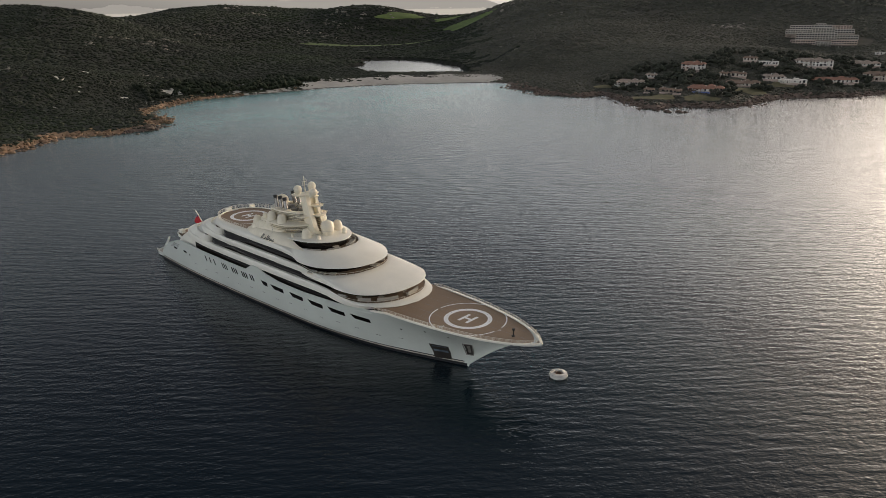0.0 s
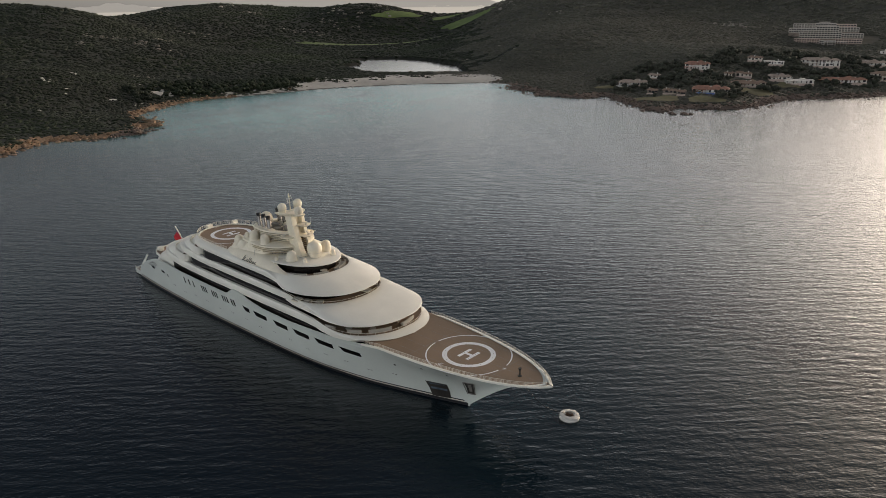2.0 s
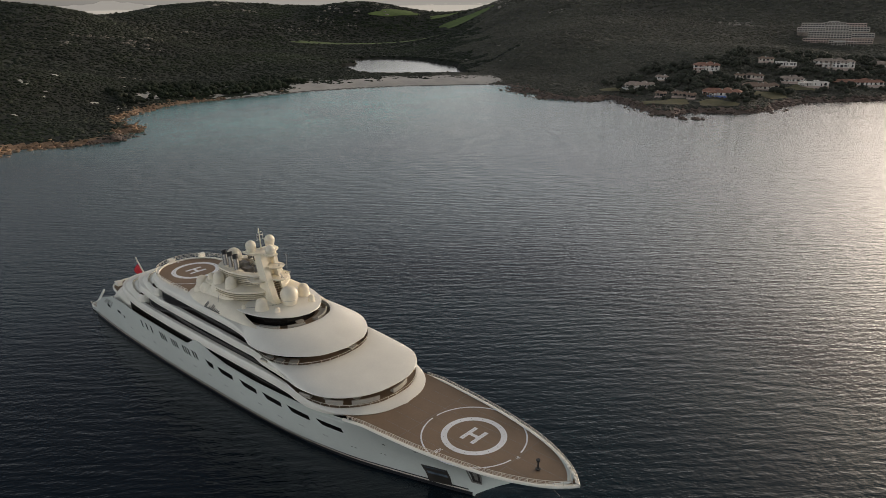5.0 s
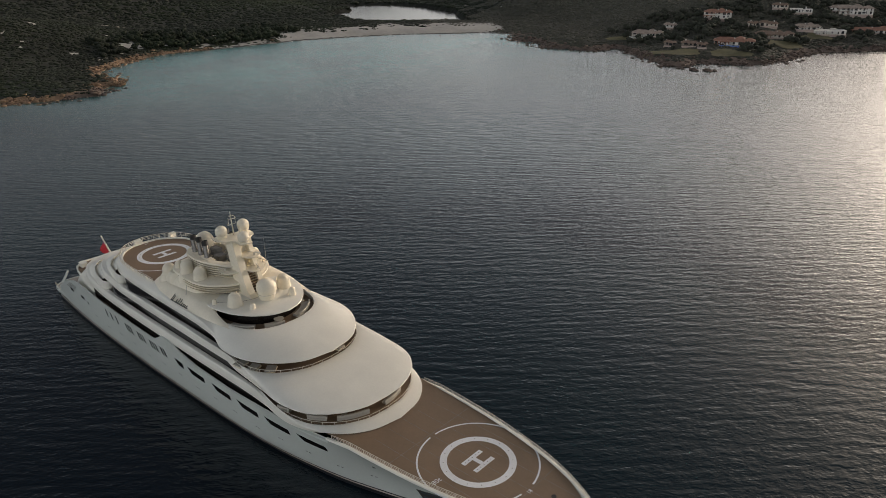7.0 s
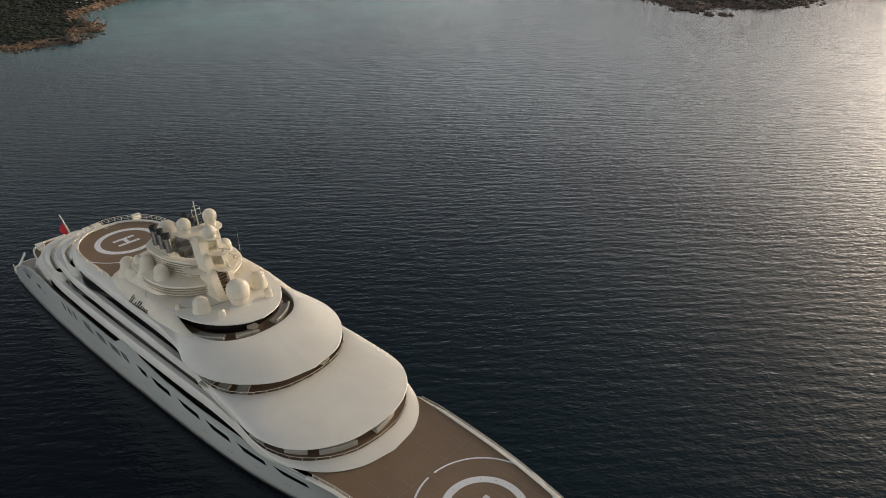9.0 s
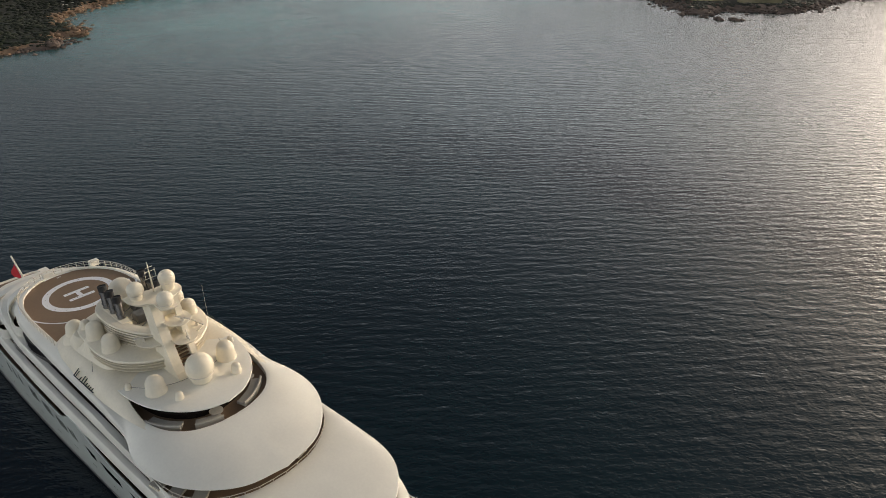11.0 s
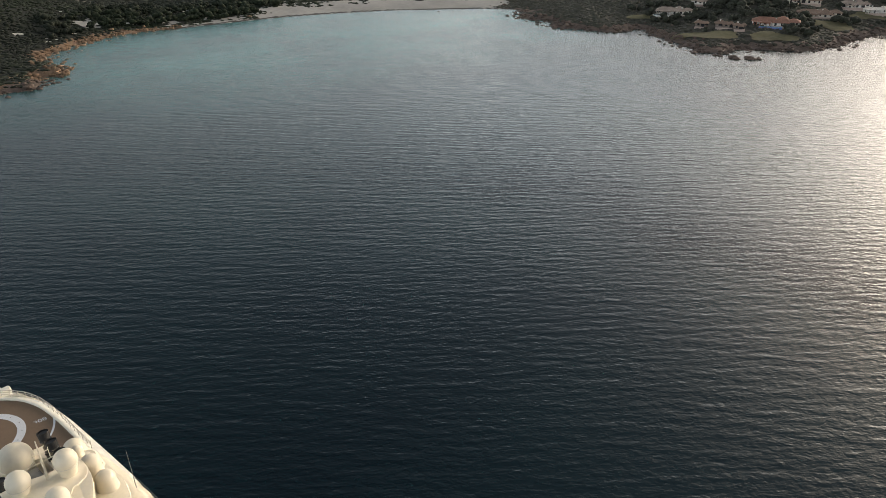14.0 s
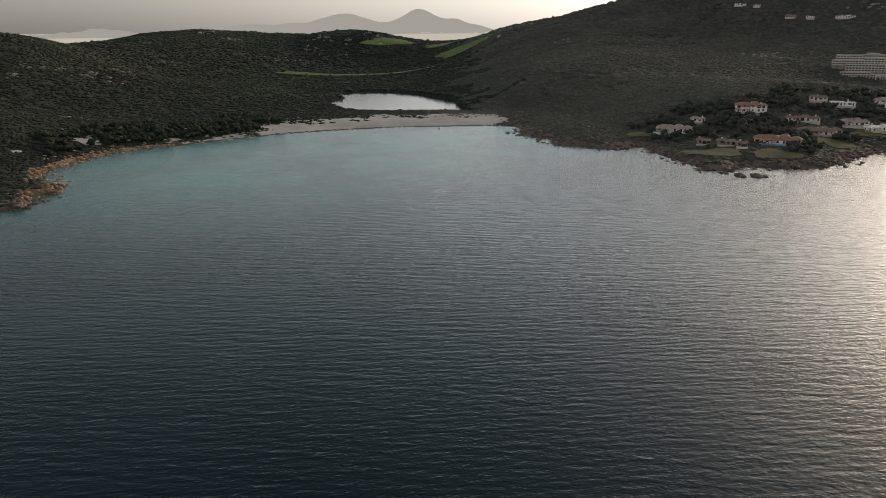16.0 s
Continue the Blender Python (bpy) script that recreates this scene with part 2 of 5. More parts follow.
def water(name, deep, shallow, spots, waves):
    """Sea water: dark body colour, pale over the sandy shallows, wind waves as relief."""
    m = bpy.data.materials.new(name)
    m.use_nodes = True
    n, l = m.node_tree.nodes, m.node_tree.links
    b = n["Principled BSDF"]
    b.inputs["Roughness"].default_value, b.inputs["IOR"].default_value = 0.16, 1.333
    place = n.new("ShaderNodeNewGeometry")
    total = None
    for cx, cy, radius, amount in spots:
        d = n.new("ShaderNodeVectorMath")
        d.operation = "DISTANCE"
        l.new(place.outputs["Position"], d.inputs[0])
        d.inputs[1].default_value = (cx, cy, 0)
        r = n.new("ShaderNodeMapRange")
        r.interpolation_type = "SMOOTHSTEP"
        r.inputs["From Min"].default_value, r.inputs["From Max"].default_value = radius, radius * 0.15
        r.inputs["To Max"].default_value = amount
        l.new(d.outputs["Value"], r.inputs["Value"])
        if total is None:
            total = r.outputs[0]
        else:
            mx = n.new("ShaderNodeMath")
            mx.operation = "MAXIMUM"
            l.new(total, mx.inputs[0])
            l.new(r.outputs[0], mx.inputs[1])
            total = mx.outputs[0]
    if total is not None:
        patch = n.new("ShaderNodeTexNoise")
        patch.inputs["Scale"].default_value = 0.02
        l.new(place.outputs["Position"], patch.inputs["Vector"])
        pr = n.new("ShaderNodeMapRange")
        pr.inputs["From Min"].default_value, pr.inputs["From Max"].default_value = 0.3, 0.6
        pr.inputs["To Min"].default_value = 0.6
        l.new(patch.outputs["Fac"], pr.inputs["Value"])
        mul = n.new("ShaderNodeMath")
        mul.operation = "MULTIPLY"
        l.new(total, mul.inputs[0])
        l.new(pr.outputs[0], mul.inputs[1])
        mix = n.new("ShaderNodeMix")
        mix.data_type = "RGBA"
        l.new(mul.outputs[0], mix.inputs[0])
        mix.inputs[6].default_value, mix.inputs[7].default_value = (*deep, 1), (*shallow, 1)
        l.new(mix.outputs[2], b.inputs["Base Color"])
    else:
        b.inputs["Base Color"].default_value = (*deep, 1)
    normal = None
    for size, stretch, angle, height, kind in waves:
        mp = n.new("ShaderNodeMapping")
        mp.vector_type = "TEXTURE"
        mp.inputs["Rotation"].default_value = (0, 0, radians(angle))
        mp.inputs["Scale"].default_value = (size, stretch, 1)
        l.new(place.outputs["Position"], mp.inputs["Vector"])
        if kind == "wave":
            t = n.new("ShaderNodeTexWave")
            t.inputs["Scale"].default_value, t.inputs["Distortion"].default_value = 1.0, 6.0
            t.inputs["Detail"].default_value, t.inputs["Detail Scale"].default_value = 3.0, 0.6
        else:
            t = n.new("ShaderNodeTexNoise")
            t.inputs["Scale"].default_value, t.inputs["Detail"].default_value = 1.0, 1.5
        l.new(mp.outputs[0], t.inputs["Vector"])
        k = n.new("ShaderNodeBump")
        k.inputs["Strength"].default_value, k.inputs["Distance"].default_value = 1.0, height
        l.new(t.outputs["Fac"], k.inputs["Height"])
        if normal:
            l.new(normal, k.inputs["Normal"])
        normal = k.outputs[0]
    l.new(normal, b.inputs["Normal"])
    return m


SEA = water("evening_sea", (0.0003, 0.0065, 0.0125), (0.055, 0.21, 0.205),
            [(-420, 330, 330, 1.0), (-390, 230, 260, 1.0), (-360, 440, 260, 1.0), (-300, 330, 480, 0.22), (75, 120, 170, 0.06)],
            [(18, 60, 130, 0.022, "wave"), (12, 36, 121, 0.022, "wave"), (7.5, 22, 137, 0.022, "wave"), (22, 5, 38, 0.08, "noise"), (5.4, 2.1, 43, 0.12, "noise"), (1.9, 0.95, 50, 0.12, "noise"), (0.75, 0.45, 36, 0.055, "noise")])
LAKE = water("still_lagoon", (0.05, 0.045, 0.035), (0, 0, 0), [], [(8, 2, 0, 0.01, "noise")])

# ---- helpers for building ----
def smooth(e0, e1, x):
    t = np.clip((np.asarray(x, float) - e0) / (e1 - e0), 0, 1)
    return t * t * (3 - 2 * t)


def mesh_of(name, verts, faces, mat, shade=False):
    me = bpy.data.meshes.new(name)
    me.from_pydata([tuple(v) for v in verts], [], faces)
    me.materials.append(mat)
    if shade:
        me.polygons.foreach_set("use_smooth", [True] * len(me.polygons))
        me.set_sharp_from_angle(angle=radians(38))
    me.update()
    return me


def put(name, me, parent=None, label=""):
    ob = new(name, me)
    ob.parent = parent
    if label:
        tagged(ob, label)
    return ob


def part(name, bm, mat, parent=None, label="", shade=False):
    """One mesh object out of a bmesh, under a thing or a part."""
    me = bpy.data.meshes.new(name)
    bmesh.ops.recalc_face_normals(bm, faces=bm.faces)
    bm.to_mesh(me)
    bm.free()
    me.materials.append(mat)
    if shade:
        me.polygons.foreach_set("use_smooth", [True] * len(me.polygons))
        me.set_sharp_from_angle(angle=radians(38))
    return put(name, me, parent, label)


def thing(name, label, category, at=(0, 0, 0), group="", kind=""):
    ob = new(name)
    ob.location = at
    return tagged(ob, label, category, group, kind)


def box(bm, x0, x1, y0, y1, z0, z1, bevel=0.0):
    r = bmesh.ops.create_cube(bm, size=1, matrix=Matrix.Translation(((x0 + x1) / 2, (y0 + y1) / 2, (z0 + z1) / 2)) @ Matrix.Diagonal((x1 - x0, y1 - y0, z1 - z0, 1)))
    if bevel:
        edges = list({e for v in r["verts"] for e in v.link_edges})
        bmesh.ops.bevel(bm, geom=edges, offset=bevel, segments=2, affect="EDGES")


def tube(bm, a, b, r0, r1=None, seg=10, caps=True):
    a, b = Vector(a), Vector(b)
    d = b - a
    m = Matrix.Translation((a + b) / 2) @ d.to_track_quat("Z", "Y").to_matrix().to_4x4()
    bmesh.ops.create_cone(bm, cap_ends=caps, segments=seg, radius1=r0, radius2=r0 if r1 is None else r1, depth=d.length, matrix=m)


def lathe(bm, profile, centre, seg=24):
    """A turned shape: profile of (radius, height) from the bottom up."""
    cx, cy, cz = centre
    rings = []
    for r, z in profile:
        if r < 1e-4:
            rings.append([bm.verts.new((cx, cy, cz + z))])
        else:
            rings.append([bm.verts.new((cx + r * math.cos(2 * math.pi * k / seg), cy + r * math.sin(2 * math.pi * k / seg), cz + z)) for k in range(seg)])
    for p, q in zip(rings, rings[1:]):
        for k in range(seg):
            j = (k + 1) % seg
            if len(p) == 1 and len(q) > 1:
                bm.faces.new((p[0], q[j], q[k]))
            elif len(q) == 1 and len(p) > 1:
                bm.faces.new((p[k], p[j], q[0]))
            elif len(p) > 1:
                bm.faces.new((p[k], p[j], q[j], q[k]))


def spline(points, count):
    """count points along a smooth curve through the given ones (any dimension), even in chord length."""
    p = np.array(points, float)
    d = np.r_[0, np.cumsum(np.linalg.norm(np.diff(p[:, :2], axis=0), axis=1))]
    t = np.linspace(0, d[-1], count)
    m = np.zeros_like(p)
    h = np.diff(d)
    s = np.diff(p, axis=0) / h[:, None]
    m[0], m[-1] = s[0], s[-1]
    for i in range(1, len(p) - 1):
        m[i] = (s[i - 1] * h[i] + s[i] * h[i - 1]) / (h[i] + h[i - 1])
    k = np.clip(np.searchsorted(d, t, "right") - 1, 0, len(p) - 2)
    u = ((t - d[k]) / h[k])[:, None]
    hk = h[k][:, None]
    return (2 * u**3 - 3 * u**2 + 1) * p[k] + (u**3 - 2 * u**2 + u) * hk * m[k] + (-2 * u**3 + 3 * u**2) * p[k + 1] + (u**3 - u**2) * hk * m[k + 1]


def rings_mesh(rings, closed=True, cap_first=False, cap_last=False):
    """Verts and faces of a skin over rings of equal length."""
    n = len(rings[0])
    verts = [v for r in rings for v in r]
    faces = []
    for i in range(len(rings) - 1):
        for k in range(n if closed else n - 1):
            j = (k + 1) % n
            faces.append((i * n + k, i * n + j, (i + 1) * n + j, (i + 1) * n + k))
    if cap_first:
        faces.append(tuple(range(n - 1, -1, -1)))
    if cap_last:
        faces.append(tuple((len(rings) - 1) * n + k for k in range(n)))
    return verts, faces


def mirror(half):
    """A closed outline, counter-clockwise from above, from a half that runs from aft to fore at y >= 0 (columns x, y, ...)."""
    half = np.array(half)
    star = half.copy()
    star[:, 1::2] *= -1
    return np.concatenate([star, half[-2:0:-1]])

# ---- coast, lagoon, hills ----
COAST_WEST = [(-300, -420), (-316, -150), (-320, 18), (-332, 40), (-350, 62), (-345, 78), (-331, 92), (-332, 106), (-330, 114), (-340, 125), (-357, 131), (-350, 142), (-369, 147),
              (-390, 150), (-414, 153), (-429, 171), (-443, 191), (-459, 221), (-461, 245)]
BEACH = [(-454, 264), (-452, 283), (-447, 318), (-441, 353), (-423, 397), (-398, 440), (-364, 475), (-347, 493), (-322, 506)]
COAST_EAST = [(-300, 498), (-294, 478), (-276, 467), (-259, 471), (-242, 450), (-230, 446), (-194, 454), (-188, 474), (-178, 474), (-160, 453), (-145, 445), (-131, 435), (-118, 418),
              (-105, 424), (-99, 446), (-84, 452), (-70, 460), (-62, 476), (-58, 506), (-60, 520), (-48, 557), (-11, 595), (9, 637), (92, 736), (200, 900), (330, 1300), (480, 2200)]
COAST = COAST_WEST + BEACH + COAST_EAST
LAGOON = [(-626, 548), (-585, 518), (-552, 504), (-522, 492), (-497, 498), (-470, 511), (-449, 530), (-428, 548), (-404, 551), (-434, 578), (-468, 611), (-508, 648), (-540, 658),
          (-590, 680), (-637, 690), (-674, 677), (-697, 645), (-700, 622), (-690, 602), (-657, 598), (-640, 588), (-628, 572)]
# x, y, breadth, height
HILLS_WEST = [(-500, 150, 110, 50), (-1250, 1180, 180, 59), (-1000, 330, 130, 33), (-1110, 450, 110, 6), (-1500, 700, 170, 11), (-1180, 420, 160, 18), (-620, 60, 170, -10), (-700, -250, 260, 48), (-860, 180, 260, 31), (-1080, 420, 220, -13),
              (-1050, 650, 200, -14), (-1300, 300, 300, 66), (-1450, 840, 300, 39), (-1800, 1000, 260, 57), (-1600, 1330, 240, 46), (-1050, 1080, 200, -29), (-700, 800, 170, -10), (-600, 330, 150, -14)]
HILLS_EAST = [(-950, 1400, 150, 27), (-560, 1440, 200, 38), (-660, 1050, 150, 31), (-380, 620, 120, 16), (-420, 1450, 220, 65), (-1100, 1560, 230, 35), (-800, 1330, 220, 60), (-560, 1220, 230, 46),
              (-420, 860, 200, 37), (-60, 1350, 320, 22), (-250, 1550, 320, 89), (-80, 640, 130, 31), (-120, 880, 110, -12), (250, 1300, 350, 31)]
MEADOWS = [(-960, 845, 120, 22, 25), (-890, 895, 95, 30, 40), (-1165, 1180, 60, 22, 70), (-985, 1225, 62, 34, 60), (-1085, 1265, 40, 14, 70)]  # x, y, half sizes, turn
FAR_GLOW = 0.35


def in_patch(px, py, patch):
    """Squared radius inside a turned ellipse, 1 at its edge."""
    cx, cy, rx, ry, turn = patch
    c, s = math.cos(radians(turn)), math.sin(radians(turn))
    return (((px - cx) * c + (py - cy) * s) / rx) ** 2 + (((py - cy) * c - (px - cx) * s) / ry) ** 2


def edge_distance(px, py, line, close=False):
    """Distance to a line of points."""
    best = np.full(np.shape(px), 1e9)
    pts = list(line) + ([line[0]] if close else [])
    for (ax, ay), (bx, by) in zip(pts, pts[1:]):
        dx, dy = bx - ax, by - ay
        t = np.clip(((px - ax) * dx + (py - ay) * dy) / (dx * dx + dy * dy), 0, 1)
        best = np.minimum(best, np.hypot(px - ax - t * dx, py - ay - t * dy))
    return best


def inside(px, py, line):
    odd = np.zeros(np.shape(px), bool)
    for (ax, ay), (bx, by) in zip(line, line[1:] + line[:1]):
        cross = ((ay > py) != (by > py)) & (px < (bx - ax) * (py - ay) / (by - ay + 1e-9) + ax)
        odd ^= cross
    return odd


LAND_EDGE = COAST + [(700, 4600), (-4600, 4600), (-4600, -2500), (-300, -2500)]


def wobble(px, py, size, seed):
    """Cheap smooth noise in -1..1."""
    a = np.sin(px / size + seed) * np.cos(py / size * 1.13 - seed * 2.1)
    b = np.sin((px + 0.7 * py) / size * 1.9 + seed * 3.3) * np.cos((py - 0.6 * px) / size * 2.3 + seed)
    c = np.sin((px * 0.4 - py) / size * 4.1 + seed * 5.1) * np.cos((px + py * 0.3) / size * 4.7)
    return (a + 0.6 * b + 0.35 * c) / 1.95


def shore(px, py):
    """Distance inland from the coast (negative at sea), with a ragged rocky edge."""
    d = edge_distance(px, py, COAST) * np.where(inside(px, py, LAND_EDGE), 1, -1)
    beach = smooth(70, 25, edge_distance(px, py, BEACH))
    return d + (wobble(px, py, 9, 1.0) * 4 + wobble(px, py, 3.1, 2.0) * 1.8) * (1 - beach)


def height(px, py):
    """The ground's height."""
    px, py = np.asarray(px, float), np.asarray(py, float)
    d = shore(px, py)
    hills = sum(a * np.exp(-((px - cx) ** 2 + (py - cy) ** 2) / (s * s)) for cx, cy, s, a in HILLS_WEST + HILLS_EAST)
    rise = hills * smooth(0, 220, d) + 0.016 * np.clip(d, 0, 500) + 0.06 * smooth(-330, -230, px) * np.clip(d, 0, 150)
    rise = rise * (1 + 0.04 * wobble(px, py, 70, 4)) + wobble(px, py, 26, 7) * 0.5 * smooth(20, 120, d)
    flat = smooth(90, 0, edge_distance(px, py, LAGOON, True)) * smooth(0, 8, d)
    flat = np.maximum(flat, np.where(inside(px, py, LAGOON), 1.0, 0.0))
    rise = np.maximum(rise * (1 - 0.85 * flat), 0)
    beach = smooth(60, 15, edge_distance(px, py, BEACH))
    bank = beach * np.clip(0.07 * d, -3, 2.2) + (1 - beach) * (2.8 * smooth(-2.5, 9, d) - 0.4 + 1.0 * smooth(8, 30, d))
    ground = np.where(d > -12, bank + rise, -6.0) - 5.5 * smooth(-1, -12, d)
    return np.where(inside(px, py, LAGOON), np.minimum(ground, 0.3), ground)


def bare_sand(px, py):
    """Where the dunes behind the beach lie open among the bushes."""
    near = edge_distance(px, py, COAST_WEST[-2:] + BEACH)
    blot = wobble(px, py, 17, 31) + 0.7 * wobble(px, py, 6.5, 33)
    return (near < 150) & (blot > 0.30 + 0.0050 * near) & (shore(px, py) > 14) & (px < -390)


def strand(px, py):
    """Distance behind the beach's waterline, narrowing towards its western end."""
    return edge_distance(px, py, BEACH[:-1]) + 44 * smooth(400, 285, py) + 30 * smooth(-375, -330, px) + 7 * wobble(px, py, 22, 5) + 5 * wobble(px, py, 7, 6)


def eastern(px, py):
    """The hillside east of the lagoon, its colours paled to imitate haze."""
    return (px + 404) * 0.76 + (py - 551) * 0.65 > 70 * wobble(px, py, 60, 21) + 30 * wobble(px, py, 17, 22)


def spread(stops):
    """Grid lines from (start, step) stops."""
    out = []
    for (a, step), (b, _) in zip(stops, stops[1:]):
        out += list(np.arange(a, b, step))
    return np.array(out + [stops[-1][0]])


gx = spread([(-4400, 120), (-1800, 25), (-900, 8), (-660, 3.0), (-300, 4.0), (30, 8), (120, 40), (900, 150), (2400, 150)])
gy = spread([(-2300, 150), (-500, 40), (-60, 3.2), (560, 5), (720, 8), (1100, 16), (1900, 120), (4500, 120)])
mx, my = np.meshgrid(gx, gy)
mz = height(mx, my)
nx, ny = len(gx), len(gy)
faces = []
for j in range(ny - 1):
    for i in range(nx - 1):
        a = j * nx + i
        faces.append((a, a + 1, a + nx + 1, a + nx))
ground_mesh = mesh_of("ground", np.stack([mx.ravel(), my.ravel(), mz.ravel()], 1), faces, LAND, True)
ground = tagged(put("ground", ground_mesh), "rocky maquis hillsides round a bay with a sandy beach", "ground", kind="structure")
ground_mesh.materials.append(SAND)
ground_mesh.materials.append(GREYROCK)
ground_mesh.materials.append(ROCK)
ground_mesh.materials.append(WRACK)
ground_mesh.materials.append(HAZED_SOIL)
cx, cy = (mx[:-1, :-1] + mx[1:, 1:]).ravel() / 2, (my[:-1, :-1] + my[1:, 1:]).ravel() / 2
cd = shore(cx, cy)
beach_d = strand(cx, cy)
kind = np.zeros(len(cx), int)
left = cx + 0.35 * cy < -300
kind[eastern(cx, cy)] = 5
kind[(cd < 8 + 5 * wobble(cx, cy, 15, 3)) & left] = 3
kind[(cd < 8 + 5 * wobble(cx, cy, 15, 3)) & ~left] = 2
kind[(beach_d < 54) & (cd > -15)] = 1
kind[bare_sand(cx, cy)] = 1
kind[(edge_distance(cx, cy, BEACH) < 6.5) & (cd > 0.5) & (cd < 4.5)] = 4
ground_mesh.polygons.foreach_set("material_index", kind.astype(np.int32))

# sea and lagoon sheets
bm = bmesh.new()
bmesh.ops.create_grid(bm, x_segments=40, y_segments=40, size=4700)
sea = tagged(part("water", bm, SEA), "dark rippled sea under an evening sky", "sea", kind="structure")
bm = bmesh.new()
bm.faces.new([bm.verts.new((x, y, 0.75)) for x, y in LAGOON])
tagged(part("water", bm, LAKE), "still shallow lagoon behind the beach", "lagoon", kind="structure")

# ---- the yacht: bow towards +x, waterline at z 0 ----
yacht = thing("motor_yacht", "large cream-white motor yacht moored with teak helidecks fore and aft", "yacht")

WATERLINE = spline([(-71, 9.2), (-60, 10.0), (-48, 10.5), (-30, 10.75), (-11, 10.55), (3, 10.2), (15, 9.5), (27, 8.2), (35, 6.8), (42, 4.9), (51, 2.1), (57.2, 0.0)], 120)
SHEER = spline([(-71, 9.3), (-60, 10.3), (-48, 11.1), (-30, 11.6), (0, 11.75), (20, 11.6), (30, 11.2), (38, 10.6), (47, 10.0), (54, 9.3), (60, 8.3), (65, 7.2),
                (70, 5.5), (74, 3.5), (76.6, 1.6), (78, 0.0)], 160)
SHEER_Z = [(-71, 1.6), (-69, 4.4), (-63, 7.6), (-56, 9.8), (-49, 10.2), (-40, 9.9), (-16, 9.9), (-12.5, 11.9), (-9.5, 11.9), (-6, 10.9), (0, 10.1), (10, 9.95), (24, 10.5), (37, 11.7), (41, 12.2), (78, 12.35)]


def sheer_y(x):
    return np.interp(x, SHEER[:, 0], SHEER[:, 1])


def sheer_z(x):
    return np.interp(x, *zip(*SHEER_Z))


def stem_z(x):
    """Height of the raked stem over the water."""
    u = np.clip((x - 57.2) / 20.8, 0, 1)
    return 12.6 * (1 - (1 - u) ** 1.5)


def hull_y(x, z):
    """Half breadth of the hull at a height."""
    top, low = sheer_z(x), max(0.0, float(stem_z(x)))
    w = float(np.interp(x, WATERLINE[:, 0], WATERLINE[:, 1]))
    f = np.clip((z - low) / max(top - low, 0.01), 0, 1)
    p = 0.55 + 1.45 * float(smooth(14, 58, x))
    return w + (float(sheer_y(x)) - w) * f ** p


stations = np.r_[np.linspace(-71, -46, 26), np.linspace(-45, 30, 76), np.linspace(31, 56, 30), np.linspace(57.2, 77.9, 34)]
levels = 14
star, port = [], []
for x in stations:
    top, low = float(sheer_z(x)), (float(stem_z(x)) if x > 57.2 else -1.5)
    col = []
    for k in range(levels + 1):
        z = low + (top - low) * k / levels
        y = hull_y(x, max(z, low)) if z >= 0 else float(np.interp(x, WATERLINE[:, 0], WATERLINE[:, 1]))
        col.append((x, -y, z))
    star.append(col)
v, f = rings_mesh(star, closed=False)
n = len(v)
f = f + [tuple(n + k for k in reversed(q)) for q in f]
v = v + [(x, -y, z) for x, y, z in v]
f.append(tuple(range(levels + 1)) + tuple(n + k for k in range(levels, -1, -1)))
hull = put("hull", mesh_of("hull", v, f, HULL_WHITE, True), yacht, "white steel hull with raked bow")


def slab(name, rows, z_bottom, z_edge, face, z_rim, floor, floor_mat, label, crown=10):
    """A deck slab with a rounded fascia, a crowned roof up to an inner rim and a sunken deck inside it. rows: x, half breadth of the edge, the same of the rim."""
    h = spline([(a, b, c, d) for a, b, c, d in rows], 130)
    loop = mirror(h)
    ox, oy, ix, iy = loop.T
    ze, fh, zr, fl = z_edge(ox), face(ox), z_rim(ix), floor(ix)
    away = np.stack([ox - ix, oy - iy], 1)
    away /= np.linalg.norm(away, axis=1)[:, None] + 1e-6
    ring = lambda off, z: np.stack([ox - away[:, 0] * off, oy - away[:, 1] * off, z], 1)
    rings = [np.stack([ix, iy, np.full(len(ix), z_bottom)], 1), ring(0.5, ze + 0.12), ring(0.06, ze + 0.02), ring(0.0, ze + 0.12), ring(0.05 + 0.06 * fh, ze + fh * 0.9), ring(0.14 + 0.1 * fh, ze + fh)]
    a = rings[-1]
    for k in range(1, crown + 1):
        u = k / crown
        p = a.copy()
        p[:, 0] = a[:, 0] + (ix - a[:, 0]) * u
        p[:, 1] = a[:, 1] + (iy - a[:, 1]) * u
        p[:, 2] = a[:, 2] + (zr - a[:, 2]) * (1 - (1 - u) ** 1.35)
        rings.append(p)
    inn = np.stack([ix - away[:, 0] * 0.18, iy - away[:, 1] * 0.18, zr - 0.02], 1)
    rings += [inn, np.stack([inn[:, 0], inn[:, 1], fl], 1)]
    v, f = rings_mesh([r.tolist() for r in rings])
    body = put(name, mesh_of(name, v, f, WHITE, True), yacht, label)
    bm = bmesh.new()
    bm.faces.new([bm.verts.new((x, y, z)) for x, y, z in zip(inn[:, 0], inn[:, 1], fl + 0.02)])
    bmesh.ops.triangulate(bm, faces=bm.faces)
    part("deck", bm, floor_mat, body, "weathered brown teak deck")
    return body


def wall(name, rows, z0, z1, mat, label, lean=0.0):
    """A closed wall round the house: rows of x, half breadth from aft to fore."""
    loop = mirror(spline(rows, 90))
    n = len(loop)
    low = [(x, y, z0) for x, y in loop]
    c = loop.mean(0)
    high = [(x - lean * (x - c[0]) / 20, y - lean * np.sign(y), z1) for x, y in loop]
    v, f = rings_mesh([low, high], cap_last=True)
    return put(name, mesh_of(name, v, f, mat), yacht, label)


